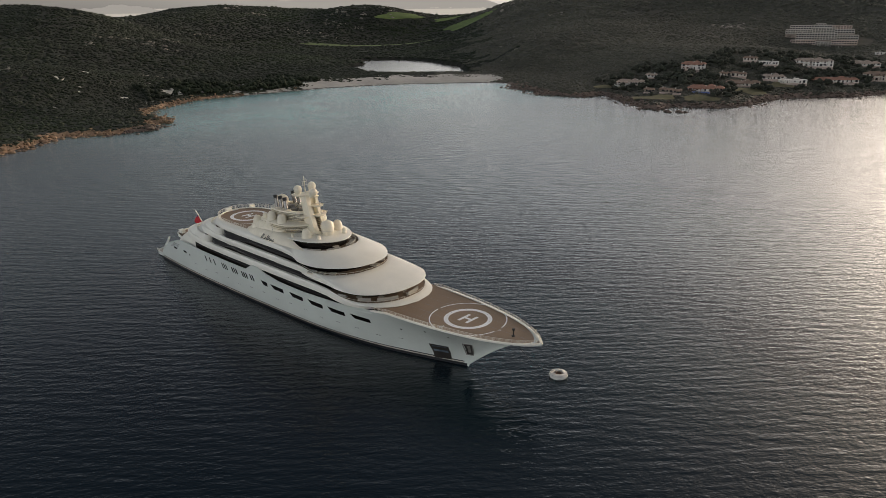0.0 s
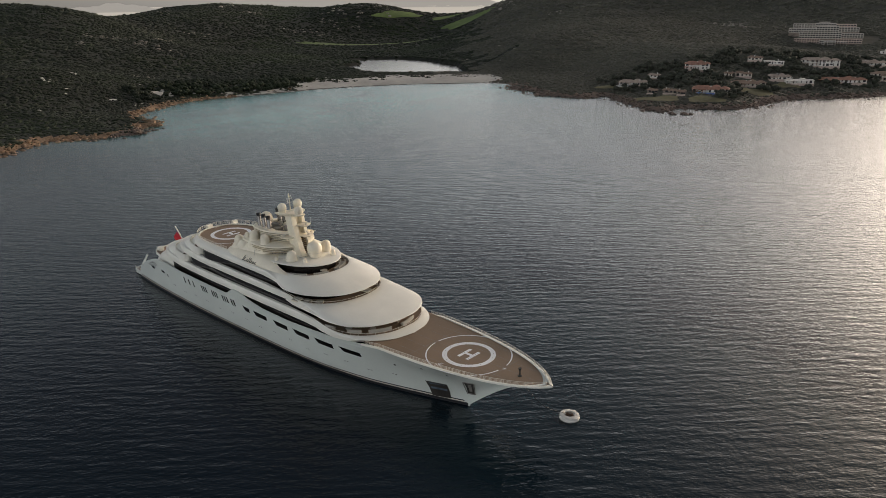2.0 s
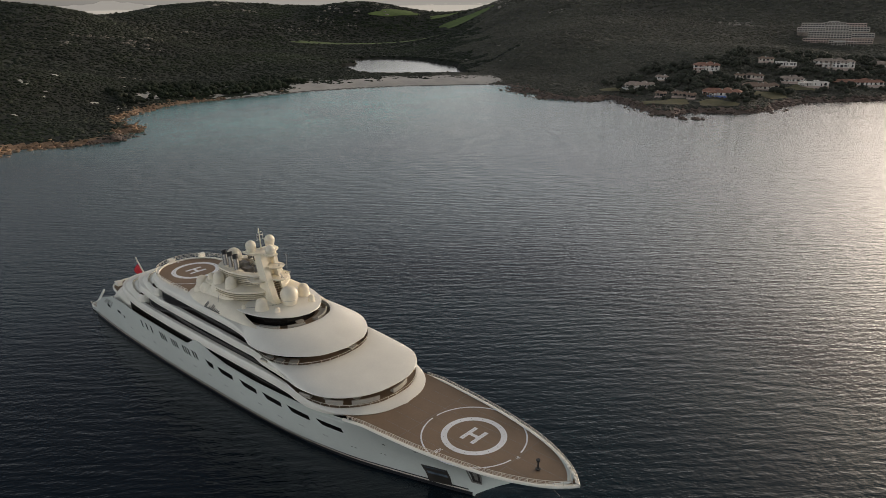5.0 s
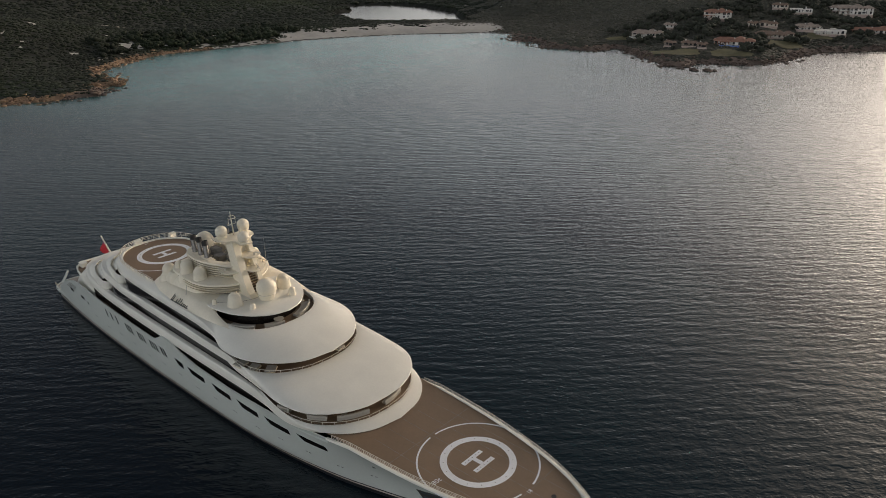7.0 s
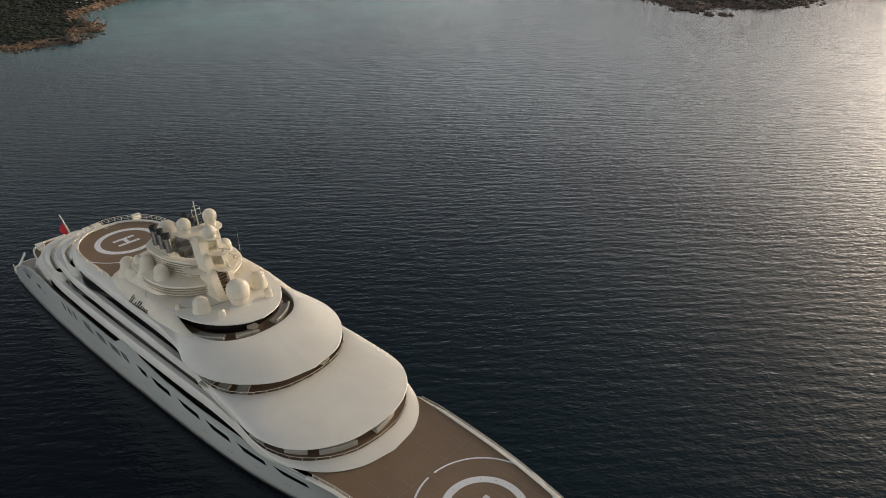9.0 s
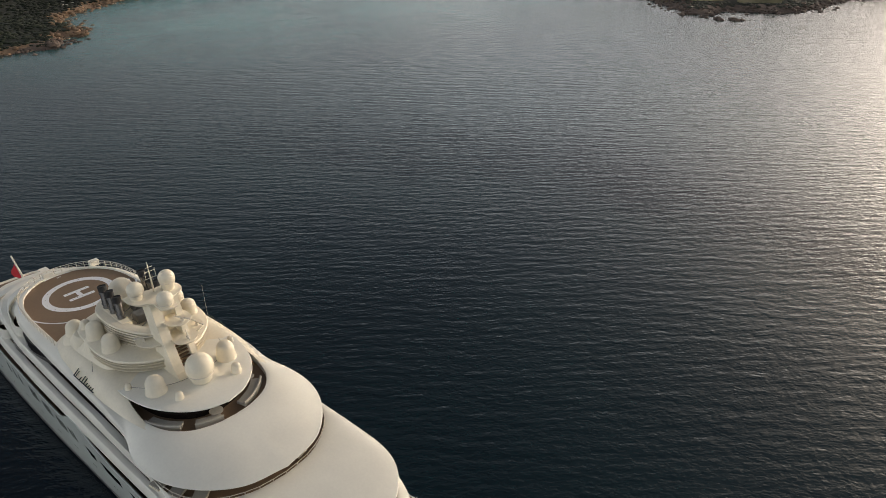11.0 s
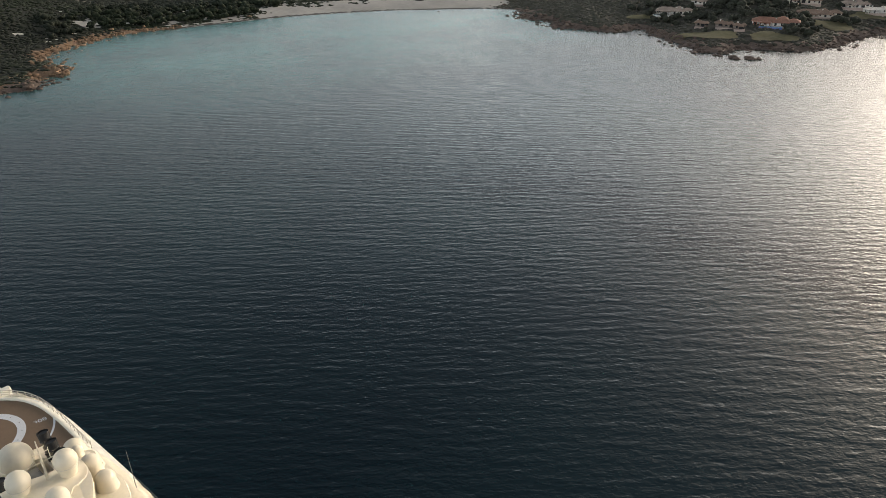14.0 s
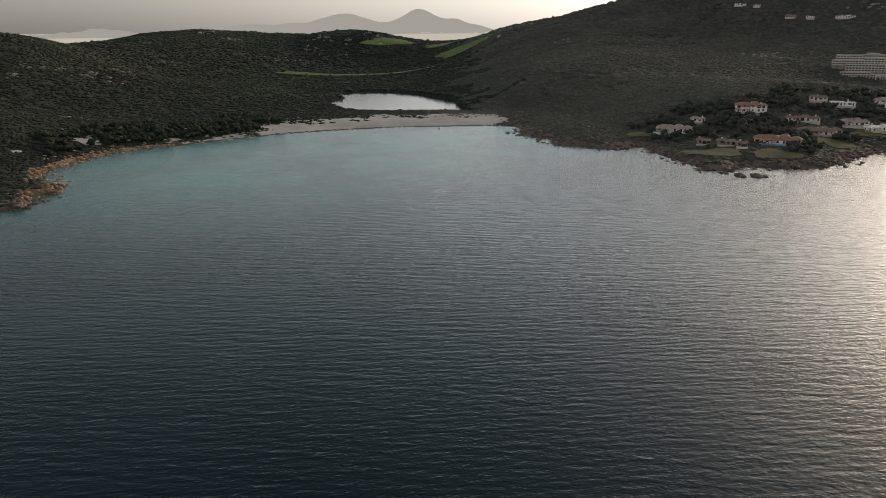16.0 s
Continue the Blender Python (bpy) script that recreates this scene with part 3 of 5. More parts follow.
flat = lambda z: (lambda x: np.full(np.shape(x), float(z)))
slab("lower_fascia",
     [(-58, 0, -56.5, 0), (-57.4, 4, -56, 3.6), (-55, 7.4, -54, 6.8), (-50, 9.6, -49.4, 9), (-42, 10.9, -41.7, 10), (-30, 11.5, -30, 10.6), (-10, 11.7, -10, 10.8), (8, 11.7, 8, 10.8),
      (16, 11.6, 15, 10.9), (22, 11.8, 20, 11.2), (27, 12.2, 24.6, 11.9), (31.6, 11.8, 28.8, 11.9), (35.4, 10.5, 33.2, 10.6), (38.3, 8.4, 36.3, 8.0), (40.5, 5.3, 38.3, 4.4), (41.7, 0, 38.9, 0)],
     11.3, lambda x: 11.6 + 0.62 * smooth(24, 31, x), lambda x: 1.75 - 1.6 * smooth(18, 36, x), lambda x: 13.4 - 0.62 * smooth(20, 33, x), lambda x: 12.6 + 0 * x, TEAK, "white side fascia and forward lip")
slab("middle_fascia",
     [(-49, 0, -47.5, 0), (-48.6, 3.5, -47.2, 3.2), (-46.5, 6.8, -45.4, 6.1), (-42, 9.1, -41.3, 8.2), (-34, 10.5, -33.8, 9.6), (-20, 11.1, -20, 10.2), (-4, 11.25, -4, 10.4), (8, 11.3, 4, 10.3),
      (15.5, 11.2, 8, 10.4), (19.4, 11.4, 10.6, 10.9), (24, 12.35, 13.6, 11.4), (28, 12.45, 16.8, 11.3), (32.7, 11.2, 20, 10.2), (36.2, 8.1, 22.6, 7.9), (38.2, 3.9, 24.6, 4.0), (38.6, 0, 25.1, 0)],
     14.6, lambda x: 15.3 - 0.5 * smooth(10, 22, x), lambda x: 1.6 - 1.4 * smooth(8, 24, x), lambda x: 16.9 - 0.4 * smooth(0, 12, x), lambda x: 15.7 + 0 * x, TEAK, "white domed forward roof with swept side fascia")
slab("upper_fascia",
     [(-40.8, 0, -39.2, 0), (-40.3, 3.1, -38.8, 2.6), (-38.5, 6.0, -37.4, 5.0), (-35.6, 8.2, -35, 7.0), (-32, 9.5, -32, 8.1), (-27, 10.1, -28, 8.6), (-20, 10.4, -21, 8.75), (-10, 10.6, -12, 8.7),
      (2, 10.8, 0, 8.6), (6.8, 11.0, 3, 8.8), (10, 12.0, 6, 8.8), (13.8, 12.15, 8.6, 8.5), (17.2, 11.4, 11, 7.8), (21.2, 9.1, 13.6, 5.8), (24.3, 5.6, 14.9, 3.1), (25.7, 0, 15.3, 0)],
     18.0, lambda x: 18.8 - 0.65 * smooth(0, 10, x), lambda x: 1.35 - 1.15 * smooth(2, 12, x), lambda x: 20.85 - 0.4 * smooth(-12, 0, x), lambda x: 20.5 - 0.9 * smooth(-10, -2, x), TEAK, "white domed upper roof and helideck rim")
wall("saloon_glass", [(-50, 0), (-49.6, 6), (-48, 9.2), (-40, 10.2), (-30, 10.7), (0, 10.9), (22, 10.7), (30, 9.6), (36, 8), (37, 0)], 8.9, 11.9, GLASS, "dark tinted saloon windows")
wall("lounge_glass", [(-39, 0), (-38.6, 6), (-37, 9.0), (-25, 10.1), (0, 10.5), (16, 10.2), (22, 9.4), (29, 8), (33, 4.5), (34.5, 0)], 12.6, 15.5, GLASS, "dark tinted lounge windows")
wall("cabin_glass", [(-32, 0), (-31.6, 5.5), (-30, 8.7), (-15, 9.6), (4, 9.8), (10, 9.4), (14, 8.6), (18, 6.2), (20.5, 0)], 15.7, 18.9, GLASS, "dark tinted cabin windows")
wall("bridge_glass", [(-14, 0), (-13.5, 5), (-8, 7), (2, 7.2), (8, 6.0), (11, 3.5), (12, 0)], 19.5, 22.2, GLASS, "dark tinted bridge windows")
slab("top_fascia", [(-16, 0, -12, 0), (-15.6, 4, -11.5, 3), (-14, 6.4, -10, 4.5), (-8, 7.8, -6, 5), (0, 8.6, -3, 4), (4.5, 8.4, -2, 3), (8.5, 7.2, -1, 2), (11.6, 5.1, 0, 1.4), (13.5, 2.6, 1, 0.8), (14.2, 0, 1.4, 0)],
     21.8, flat(21.9), flat(0.25), flat(22.5), flat(22.4), WHITE, "cream radar deck")
# cream cowls that close the terraces over the stern and taper into the side slots
for low, z0, high, z1, keep in (([(-56.5, 0), (-56, 3.6), (-54, 6.8), (-49.4, 9), (-41.7, 10)], 13.36, [(-49, 0), (-48.6, 3.5), (-46.5, 6.8), (-42, 9.1), (-35, 10.4)], 15.5, 0.8),
                                ([(-47.5, 0), (-47.2, 3.2), (-45.4, 6.1), (-41.3, 8.2), (-33.8, 9.6)], 16.86, [(-40.8, 0), (-40.3, 3.1), (-38.5, 6.0), (-35.6, 8.2), (-30, 9.8)], 19.0, 0.75)):
    a, b = mirror(spline(low, 50)), mirror(spline(high, 50))
    at = np.abs(np.linspace(-1, 1, len(a))) if abs(a[len(a) // 2][1]) < abs(a[0][1]) else 1 - np.abs(np.linspace(-1, 1, len(a)))
    reach = 1 - smooth(keep, 1.0, at)
    rings = []
    for u in np.linspace(0, 1, 7):
        w = (u * reach)[:, None]
        p = a + (b - a) * w
        rings.append(np.c_[p, z0 + (z1 - z0) * (1 - (1 - w[:, 0]) ** 1.5)].tolist())
    v, f = rings_mesh(rings, closed=False)
    put("stern_cowl", mesh_of("stern_cowl", v, f, WHITE, True), yacht, "smooth cream cowl over the stern")
# foredeck
fx = np.linspace(35, 77.2, 60)
bm = bmesh.new()
loop = [(x, -max(float(sheer_y(x)) - 0.45, 0.02), 12.2) for x in fx] + [(x, max(float(sheer_y(x)) - 0.45, 0.02), 12.2) for x in fx[::-1]]
bm.faces.new([bm.verts.new(p) for p in loop])
part("foredeck", bm, TEAK, yacht, "brown teak foredeck")
for y in (-6.4, -3.2, 0.0, 3.2, 6.4):
    ends = [x for x in fx if float(sheer_y(x)) > abs(y) + 0.7]
    bm = bmesh.new()
    box(bm, 42.2, ends[-1], y - 0.025, y + 0.025, 12.19, 12.207)
    part("deck_joint", bm, GREY, yacht, "thin grey joint in the teak")
for x in (48.0, 66.6):
    bm = bmesh.new()
    w = float(sheer_y(x)) - 0.6
    box(bm, x - 0.025, x + 0.025, -w, w, 12.19, 12.207)
    part("deck_joint", bm, GREY, yacht, "thin grey joint in the teak")

# ---- yacht: hull fittings ----
def strip(name, xs, z0, z1, off, mat, parent, label="", side=-1):
    """A band that follows the hull's side between two heights."""
    lo = [(x, side * (hull_y(x, z0) + off), z0) for x in xs]
    hi = [(x, side * (hull_y(x, z1) + off), z1) for x in xs]
    v, f = rings_mesh([lo, hi], closed=False)
    return put(name, mesh_of(name, v, f, mat), parent, label)


for side in (-1, 1):
    strip("boot_stripe", np.linspace(-71, 57.2, 90), -0.6, 0.7, 0.04, BOOT, hull, "black waterline stripe", side)
    strip("boot_line", np.linspace(-70, 56.5, 90), 0.98, 1.25, 0.03, BOOT, hull, "thin dark line", side)
    strip("white_line", np.linspace(-70, 56.5, 90), 0.72, 0.96, 0.035, RAIL, hull, "thin pale line", side)


def hull_pane(name, corners, side, mat=GLASS, off=0.03, label=""):
    """A flat-edged pane set in the hull: corners as (x, z), divided so that it follows the side."""
    (x0, z0), (x1, z1), (x2, z2), (x3, z3) = corners
    n = 5
    lo = [(x0 + (x1 - x0) * k / n, z0 + (z1 - z0) * k / n) for k in range(n + 1)]
    hi = [(x3 + (x2 - x3) * k / n, z3 + (z2 - z3) * k / n) for k in range(n + 1)]
    rows = []
    for u in (0, 0.5, 1):
        rows.append([(a + (c - a) * u, side * (hull_y(a + (c - a) * u, b + (d - b) * u) + off), b + (d - b) * u) for (a, b), (c, d) in zip(lo, hi)])
    inner = [[(x, y - side * 0.12, z) for x, y, z in r] for r in (rows[0], rows[-1])]
    v, f = rings_mesh([inner[0]] + rows + [inner[1]], closed=False)
    return put(name, mesh_of(name, v, f, mat), hull, label)


for side in (-1, 1):
    for x0, x1, z in ((-9.0, -5.8, 0), (-4.2, 1.7, 0), (4.3, 10.2, 0), (12.2, 18.2, 0.05), (20, 26.2, 0.1), (28, 34.3, 0.25)):
        hull_pane("hull_window", [(x0 + 1.3, 7.1 + z), (x1, 7.05 + z), (x1 - 0.1, 8.2 + z), (x0, 8.3 + z)], side)
    for xs in ((-38.6, -36.1, -33.6), (-29.0, -27.9, -26.8), (-23.6, -22.5, -21.4), (-18.4, -17.3, -16.2), (-14.2, -13.1)):
        for x in xs:
            hull_pane("slit_window", [(x + 0.45, 7.05), (x + 1.0, 7.05), (x + 0.3, 8.7), (x - 0.25, 8.7)], side)
    for x, z in ((-60.2, 6.1), (-53.2, 6.5), (-49.4, 6.1)):
        hull_pane("stern_window", [(x + 0.2, z), (x + (2.2 if x < -50 else 0.7), z), (x + (2.0 if x < -50 else 0.5), z + 0.6), (x, z + 0.6)], side)
    for k, x in enumerate(np.arange(-46, 47, 6.2)):
        for d in (0, 0.75):
            z = 4.7 - 0.02 * abs(x) * 0.5 - (0.5 if k % 3 == 1 else 0)
            hull_pane("scupper", [(x + d, z), (x + d + 0.42, z), (x + d + 0.42, z + 0.16), (x + d, z + 0.16)], side, SHADE, 0.02)
    # a dark pane paints the shade inside the open door
    hull_pane("shell_door", [(49.4, 0.7), (53.6, 0.9), (53.5, 4.7), (48.6, 4.6)], side, SHADE, 0.04, label="open shell door by the bow, its shade a dark pane")
    hull_pane("door_light", [(49.5, 2.6), (53.1, 2.7), (52.9, 4.4), (49.2, 4.3)], side, DOOR_GLASS, 0.07, label="bluish glazed upper part of the shell door")
    strip("rubbing_strake", np.linspace(-66, -8, 60), 3.25, 3.45, 0.07, HULL_WHITE, hull, "raised white strake", side)
    # anchor pocket, its shade painted as a dark pane
    hull_pane("anchor_pocket_shade", [(57.7, 3.5), (59.4, 3.7), (60.1, 7.0), (58.1, 6.9)], side, SHADE, 0.03, label="dark pane painting the shade of the anchor pocket")
    bm = bmesh.new()
    for a, b in (((58.0, 7.0), (60.2, 7.1)), ((60.2, 7.1), (59.4, 3.6)), ((59.4, 3.6), (57.6, 3.4)), ((57.6, 3.4), (58.0, 7.0))):
        tube(bm, (a[0], side * (hull_y(*a) + 0.12), a[1]), (b[0], side * (hull_y(*b) + 0.12), b[1]), 0.11, seg=8)
    part("anchor_pocket", bm, GREY, hull, "grey framed anchor pocket")
    hull_pane("anchor", [(58.25, 4.1), (58.9, 4.2), (59.4, 6.5), (58.6, 6.4)], side, GREY, 0.09, label="grey stowed anchor")
    for x, z in ((49.5, 8.6), (55.2, 8.3), (64.5, 9.4), (42.5, 7.4)):
        hull_pane("fairlead", [(x, z), (x + 0.55, z), (x + 0.55, z + 0.4), (x, z + 0.4)], side, SHADE, 0.04)

# side decks behind the bulwark, gunwale and foredeck rim
for side in (-1, 1):
    xs = np.linspace(-50, 36, 60)
    v, f = rings_mesh([[(x, side * (hull_y(x, 8.95) - 0.12), 8.95) for x in xs], [(x, side * (hull_y(x, 8.95) - 3.0), 8.95) for x in xs]], closed=False)
    put("side_deck", mesh_of("side_deck", v, f, TEAK), yacht, "narrow teak side deck")
    xs = np.r_[np.linspace(36, 70, 50), np.linspace(70.5, 78, 30)]
    prof = [(0.06, -0.25), (0.14, 0.0), (0.05, 0.16), (-0.3, 0.18), (-0.42, 0.02), (-0.42, -0.3)]
    rings = [[(x + (o * 0.7 if x > 74 else 0), side * max(float(sheer_y(x)) + o, 0.0), float(sheer_z(x)) + h) for x in xs] for o, h in prof]
    v, f = rings_mesh(rings, closed=False)
    put("gunwale", mesh_of("gunwale", v, f, WHITE, True), yacht, "cream gunwale rim")
    xs = np.linspace(-70, 36, 110)
    rings = [[(x, side * (float(sheer_y(x)) + o), float(sheer_z(x)) + h) for x in xs] for o, h in ((0.0, -0.1), (0.04, 0.05), (-0.12, 0.1), (-0.25, 0.0), (-0.25, -1.0))]
    v, f = rings_mesh(rings, closed=False)
    put("bulwark_cap", mesh_of("bulwark_cap", v, f, HULL_WHITE, True), yacht, "white bulwark cap")

# bathing platform and stern
bm = bmesh.new()
loop = spline([(-70, 8.7), (-74, 8.6), (-76.6, 8.2), (-77.8, 6.8), (-78, 0)], 24)
ring = np.concatenate([loop * (1, -1), loop[-2::-1]])
rows = [[(x, y, z) for x, y in ring] for z in (0.2, 1.15)]
v, f = rings_mesh(rows, closed=True, cap_last=True)
platform = put("bathing_platform", mesh_of("bathing_platform", v, f, HULL_WHITE), yacht, "white bathing platform at the waterline")
bm.faces.new([bm.verts.new((-70 + (x + 70) * 0.95, y * 0.95, 1.18)) for x, y in ring])
part("deck", bm, GREY, platform, "grey platform deck")
bm = bmesh.new()
for x in np.linspace(-77.0, -71, 6):
    tube(bm, (x, -8.1, 1.15), (x, -8.1, 1.9), 0.05, seg=6)
tube(bm, (-77.0, -8.1, 1.9), (-71, -8.1, 1.9), 0.05, seg=6)
part("stern_rail", bm, RAIL, platform)
for side in (-1, 1):
    # raised folding wing on the quarter
    bm = bmesh.new()
    rows = [[(-68.6, side * 9.3, 5.0), (-66.8, side * 9.6, 5.6), (-66.5, side * 9.6, 5.35), (-68.3, side * 9.3, 4.75)],
            [(-70.3, side * 6.8, 7.0), (-68.6, side * 7.1, 7.6), (-68.3, side * 7.1, 7.35), (-70.0, side * 6.8, 6.75)]]
    v, f = rings_mesh(rows, closed=True, cap_first=True, cap_last=True)
    put("folding_wing", mesh_of("folding_wing", v, f, WHITE), yacht, "white raised wing on the quarter")
    bm.free()
    # grille of louvres on the quarter
    for k in range(6):
        hull_pane("quarter_louvre", [(-62.4 + k * 0.5, 7.75 + 0.32 * k - 1.2), (-57.2 + 0.35 * k, 7.8 + 0.32 * k - 1.2), (-57.3 + 0.35 * k, 7.9 + 0.32 * k - 1.2), (-62.4 + k * 0.5, 7.85 + 0.32 * k - 1.2)], side, SHADE, 0.02)
# stepped aft body below the helideck
v, f = rings_mesh([[(x, y, z) for x, y in mirror(spline(r, 60))] for r, z in
                   (([(-69, 0), (-68.6, 5), (-66, 7.6), (-55, 9.6), (-45, 10.2), (-40, 0.0)], 3.0), ([(-63, 0), (-62.6, 5), (-60, 7.6), (-53, 9.4), (-45, 10.0), (-40, 0.0)], 9.0),
                    ([(-58, 0), (-57.6, 5), (-55.4, 7.4), (-51, 9.4), (-45, 10.0), (-40, 0.0)], 11.8))], cap_last=True)
put("aft_body", mesh_of("aft_body", v, f, WHITE, True), yacht, "white stern house")
# open terrace behind the stern house
half = spline([(-66.2, 0), (-65.9, 4.2), (-64.2, 6.4), (-60.5, 7.6), (-57, 8.0)], 30)
edge = np.concatenate([half[::-1] * (1, -1), half[1:]])
rings = [[(x + o * 0.6, y * (1 - o * 0.06), z) for x, y in edge] for o, z in ((0.6, 8.7), (0.0, 9.0), (0.0, 9.75), (0.4, 9.8), (0.6, 9.45))]
v, f = rings_mesh(rings, closed=False)
terrace_rim = put("aft_terrace", mesh_of("aft_terrace", v, f, WHITE, True), yacht, "white rim of the open aft terrace")
bm = bmesh.new()
bm.faces.new([bm.verts.new((x + 0.35, y * 0.965, 9.46)) for x, y in edge])
part("deck", bm, TEAK, terrace_rim, "weathered teak terrace deck")
for y in (-5.2, 5.2):
    bm = bmesh.new()
    box(bm, -64.2, -62.4, y - 0.7, y + 0.7, 9.46, 10.5, 0.12)
    box(bm, -64.3, -62.3, y - 0.8, y + 0.8, 10.5, 10.62, 0.04)
    part("deck_locker", bm, WHITE, yacht, "white locker on the aft terrace", True)
for rows, z0, z1, label in (([(-51.5, 0), (-51, 4.2), (-49.6, 7.2), (-46, 9.4), (-42.5, 10.4), (-38.6, 10.75)], 12.8, 15.5, "white rounded stern bulkhead"),
                            ([(-43.5, 0), (-43, 3.6), (-41.3, 6.6), (-38.2, 8.9), (-34.5, 9.9), (-31.4, 10.25)], 16.4, 19.0, "white rounded upper stern bulkhead")):
    loop = mirror(spline(rows + [(rows[-1][0] + 0.5, 0)], 60))
    v, f = rings_mesh([[(x, y, z0) for x, y in loop], [(x + 1.0, y * 0.99, z1) for x, y in loop]])
    put("stern_bulkhead", mesh_of("stern_bulkhead", v, f, WHITE, True), yacht, label)
bm = bmesh.new()
tube(bm, (-57.6, 0, 11.8), (-62.4, 0, 16.2), 0.22, 0.14, seg=10)
staff = part("flagstaff", bm, RAIL, yacht, "slanting white flagstaff")
pts = []
for i in range(9):
    for j in range(7):
        u, w = i / 8, j / 6
        pts.append((-62.2 + 3.2 * u + 0.3 * math.sin(w * 7 + u * 2) * w, -0.5 * w + 0.5 * math.sin(w * 6 + u * 4) * (0.3 + w), 15.9 - 2.8 * u - 3.9 * w * (0.6 + 0.4 * (1 - u))))
v = pts
f = [(i * 7 + j, i * 7 + j + 1, (i + 1) * 7 + j + 1, (i + 1) * 7 + j) for i in range(8) for j in range(6)]
put("flag", mesh_of("flag", v, f, RED, True), staff, "red ensign hanging limp")
v = [(p[0], p[1] - 0.04, p[2]) for p in pts]
v = [p for k, p in enumerate(v) if k // 7 < 3 and k % 7 < 3]
put("canton", mesh_of("canton", v, [(i * 3 + j, i * 3 + j + 1, i * 3 + j + 4, i * 3 + j + 3) for i in range(2) for j in range(2)], BLUE, True), staff, "dark blue flag canton")


# ---- yacht: helidecks ----
def ring_mark(bm, c, r0, r1, z, a0=0, a1=360, seg=72):
    n = max(3, int(seg * (a1 - a0) / 360))
    p = [[bm.verts.new((c[0] + r * math.cos(radians(a0 + (a1 - a0) * k / n)), c[1] + r * math.sin(radians(a0 + (a1 - a0) * k / n)), z)) for k in range(n + 1)] for r in (r0, r1)]
    for k in range(n):
        bm.faces.new((p[0][k], p[1][k], p[1][k + 1], p[0][k + 1]))


def flat_box(bm, x0, x1, y0, y1, z):
    bm.faces.new([bm.verts.new(p) for p in ((x0, y0, z), (x1, y0, z), (x1, y1, z), (x0, y1, z))])


def writing(text, size, m, parent, mat):
    cu = bpy.data.curves.new("lettering", "FONT")
    cu.body, cu.size, cu.align_x, cu.align_y = text, size, "CENTER", "CENTER"
    tmp = new("lettering", cu)
    me = bpy.data.meshes.new_from_object(tmp.evaluated_get(bpy.context.evaluated_depsgraph_get()))
    bpy.data.objects.remove(tmp)
    me.materials.clear()
    me.materials.append(mat)
    ob = put("lettering", me, parent, "white painted letters " + text)
    ob.matrix_local = m
    return ob


def helideck(cx, z, heading, arcs, marks):
    bm = bmesh.new()
    ring_mark(bm, (cx, 0), 4.55, 5.6, z)
    part("landing_circle", bm, PAD_PAINT, yacht, "white painted landing circle")
    bm = bmesh.new()
    for a0, a1 in arcs:
        ring_mark(bm, (cx, 0), 8.78, 9.05, z, a0, a1)
    part("limit_circle", bm, PAD_PAINT, yacht, "thin broken white limit circle")
    bm = bmesh.new()
    flat_box(bm, cx - 1.5, cx - 0.75, -2.05, 2.05, z)
    flat_box(bm, cx + 0.75, cx + 1.5, -2.05, 2.05, z)
    flat_box(bm, cx - 0.75, cx + 0.75, -0.36, 0.36, z)
    part("landing_letter", bm, PAD_PAINT, yacht, "white painted letter H")
    bm = bmesh.new()
    tube(bm, (0, 0, 0), (0, 0, 0.03), 0.075, seg=6)
    first = part("tie_down_point", bm, GREY, yacht)
    spots = [(cx + 5.1 * math.cos(2 * math.pi * k / 16), 5.1 * math.sin(2 * math.pi * k / 16)) for k in range(16)]
    spots += [(cx + sx, y) for sx in (-1.12, 1.12) for y in (-1.5, -0.8, 0, 0.8, 1.5)]
    first.location = (*spots[0], z)
    for x, y in spots[1:]:
        put("tie_down_point", first.data, yacht).location = (x, y, z)
    for text, r, ang, turn, size in marks:
        writing(text, size, pose(cx + r * math.cos(radians(ang)), r * math.sin(radians(ang)), z, 0, 0, turn), yacht, PAD_PAINT)


helideck(57.4, 12.23, 0, [(8, 86), (94, 177), (184, 262), (268, 351)], [("80t", 7.35, -103, 86, 1.15), ("18", 9.35, -1.5, 90, 0.85)])
helideck(-30.0, 20.545, 180, [(-150, -28), (28, 152), (166, 194)], [("80t", 7.35, 77, -94, 1.15), ("18", 8.2, 179, -90, 0.85)])


def railing(name, line, top, spacing, label, rows=3):
    """A railing on a line of deck points: posts and level bars."""
    pts = np.array(line, float)
    d = np.r_[0, np.cumsum(np.linalg.norm(np.diff(pts, axis=0), axis=1))]
    n = int(d[-1] / spacing)
    at = np.linspace(0, d[-1], n + 1)
    feet = np.stack([np.interp(at, d, pts[:, k]) for k in range(3)], 1)
    holder = put(name, None, yacht, label)
    bm = bmesh.new()
    tube(bm, (0, 0, 0), (0, 0, top), 0.05, seg=6)
    first = part("post", bm, RAIL, holder)
    first.location = feet[0]
    for p in feet[1:]:
        q = put("post", first.data, holder)
        q.location = p
    for k in range(rows):
        z = top * (1 - 0.32 * k)
        cu = bpy.data.curves.new("bar", "CURVE")
        cu.dimensions, cu.bevel_depth, cu.bevel_resolution = "3D", 0.05 if k == 0 else 0.03, 1
        s = cu.splines.new("POLY")
        s.points.add(len(feet) - 1)
        for sp, p in zip(s.points, feet):
            sp.co = (p[0], p[1], p[2] + z, 1)
        tmp = new("bar", cu)
        me = bpy.data.meshes.new_from_object(tmp.evaluated_get(bpy.context.evaluated_depsgraph_get()))
        bpy.data.objects.remove(tmp)
        me.materials.clear()
        me.materials.append(RAIL)
        put("bar", me, holder)


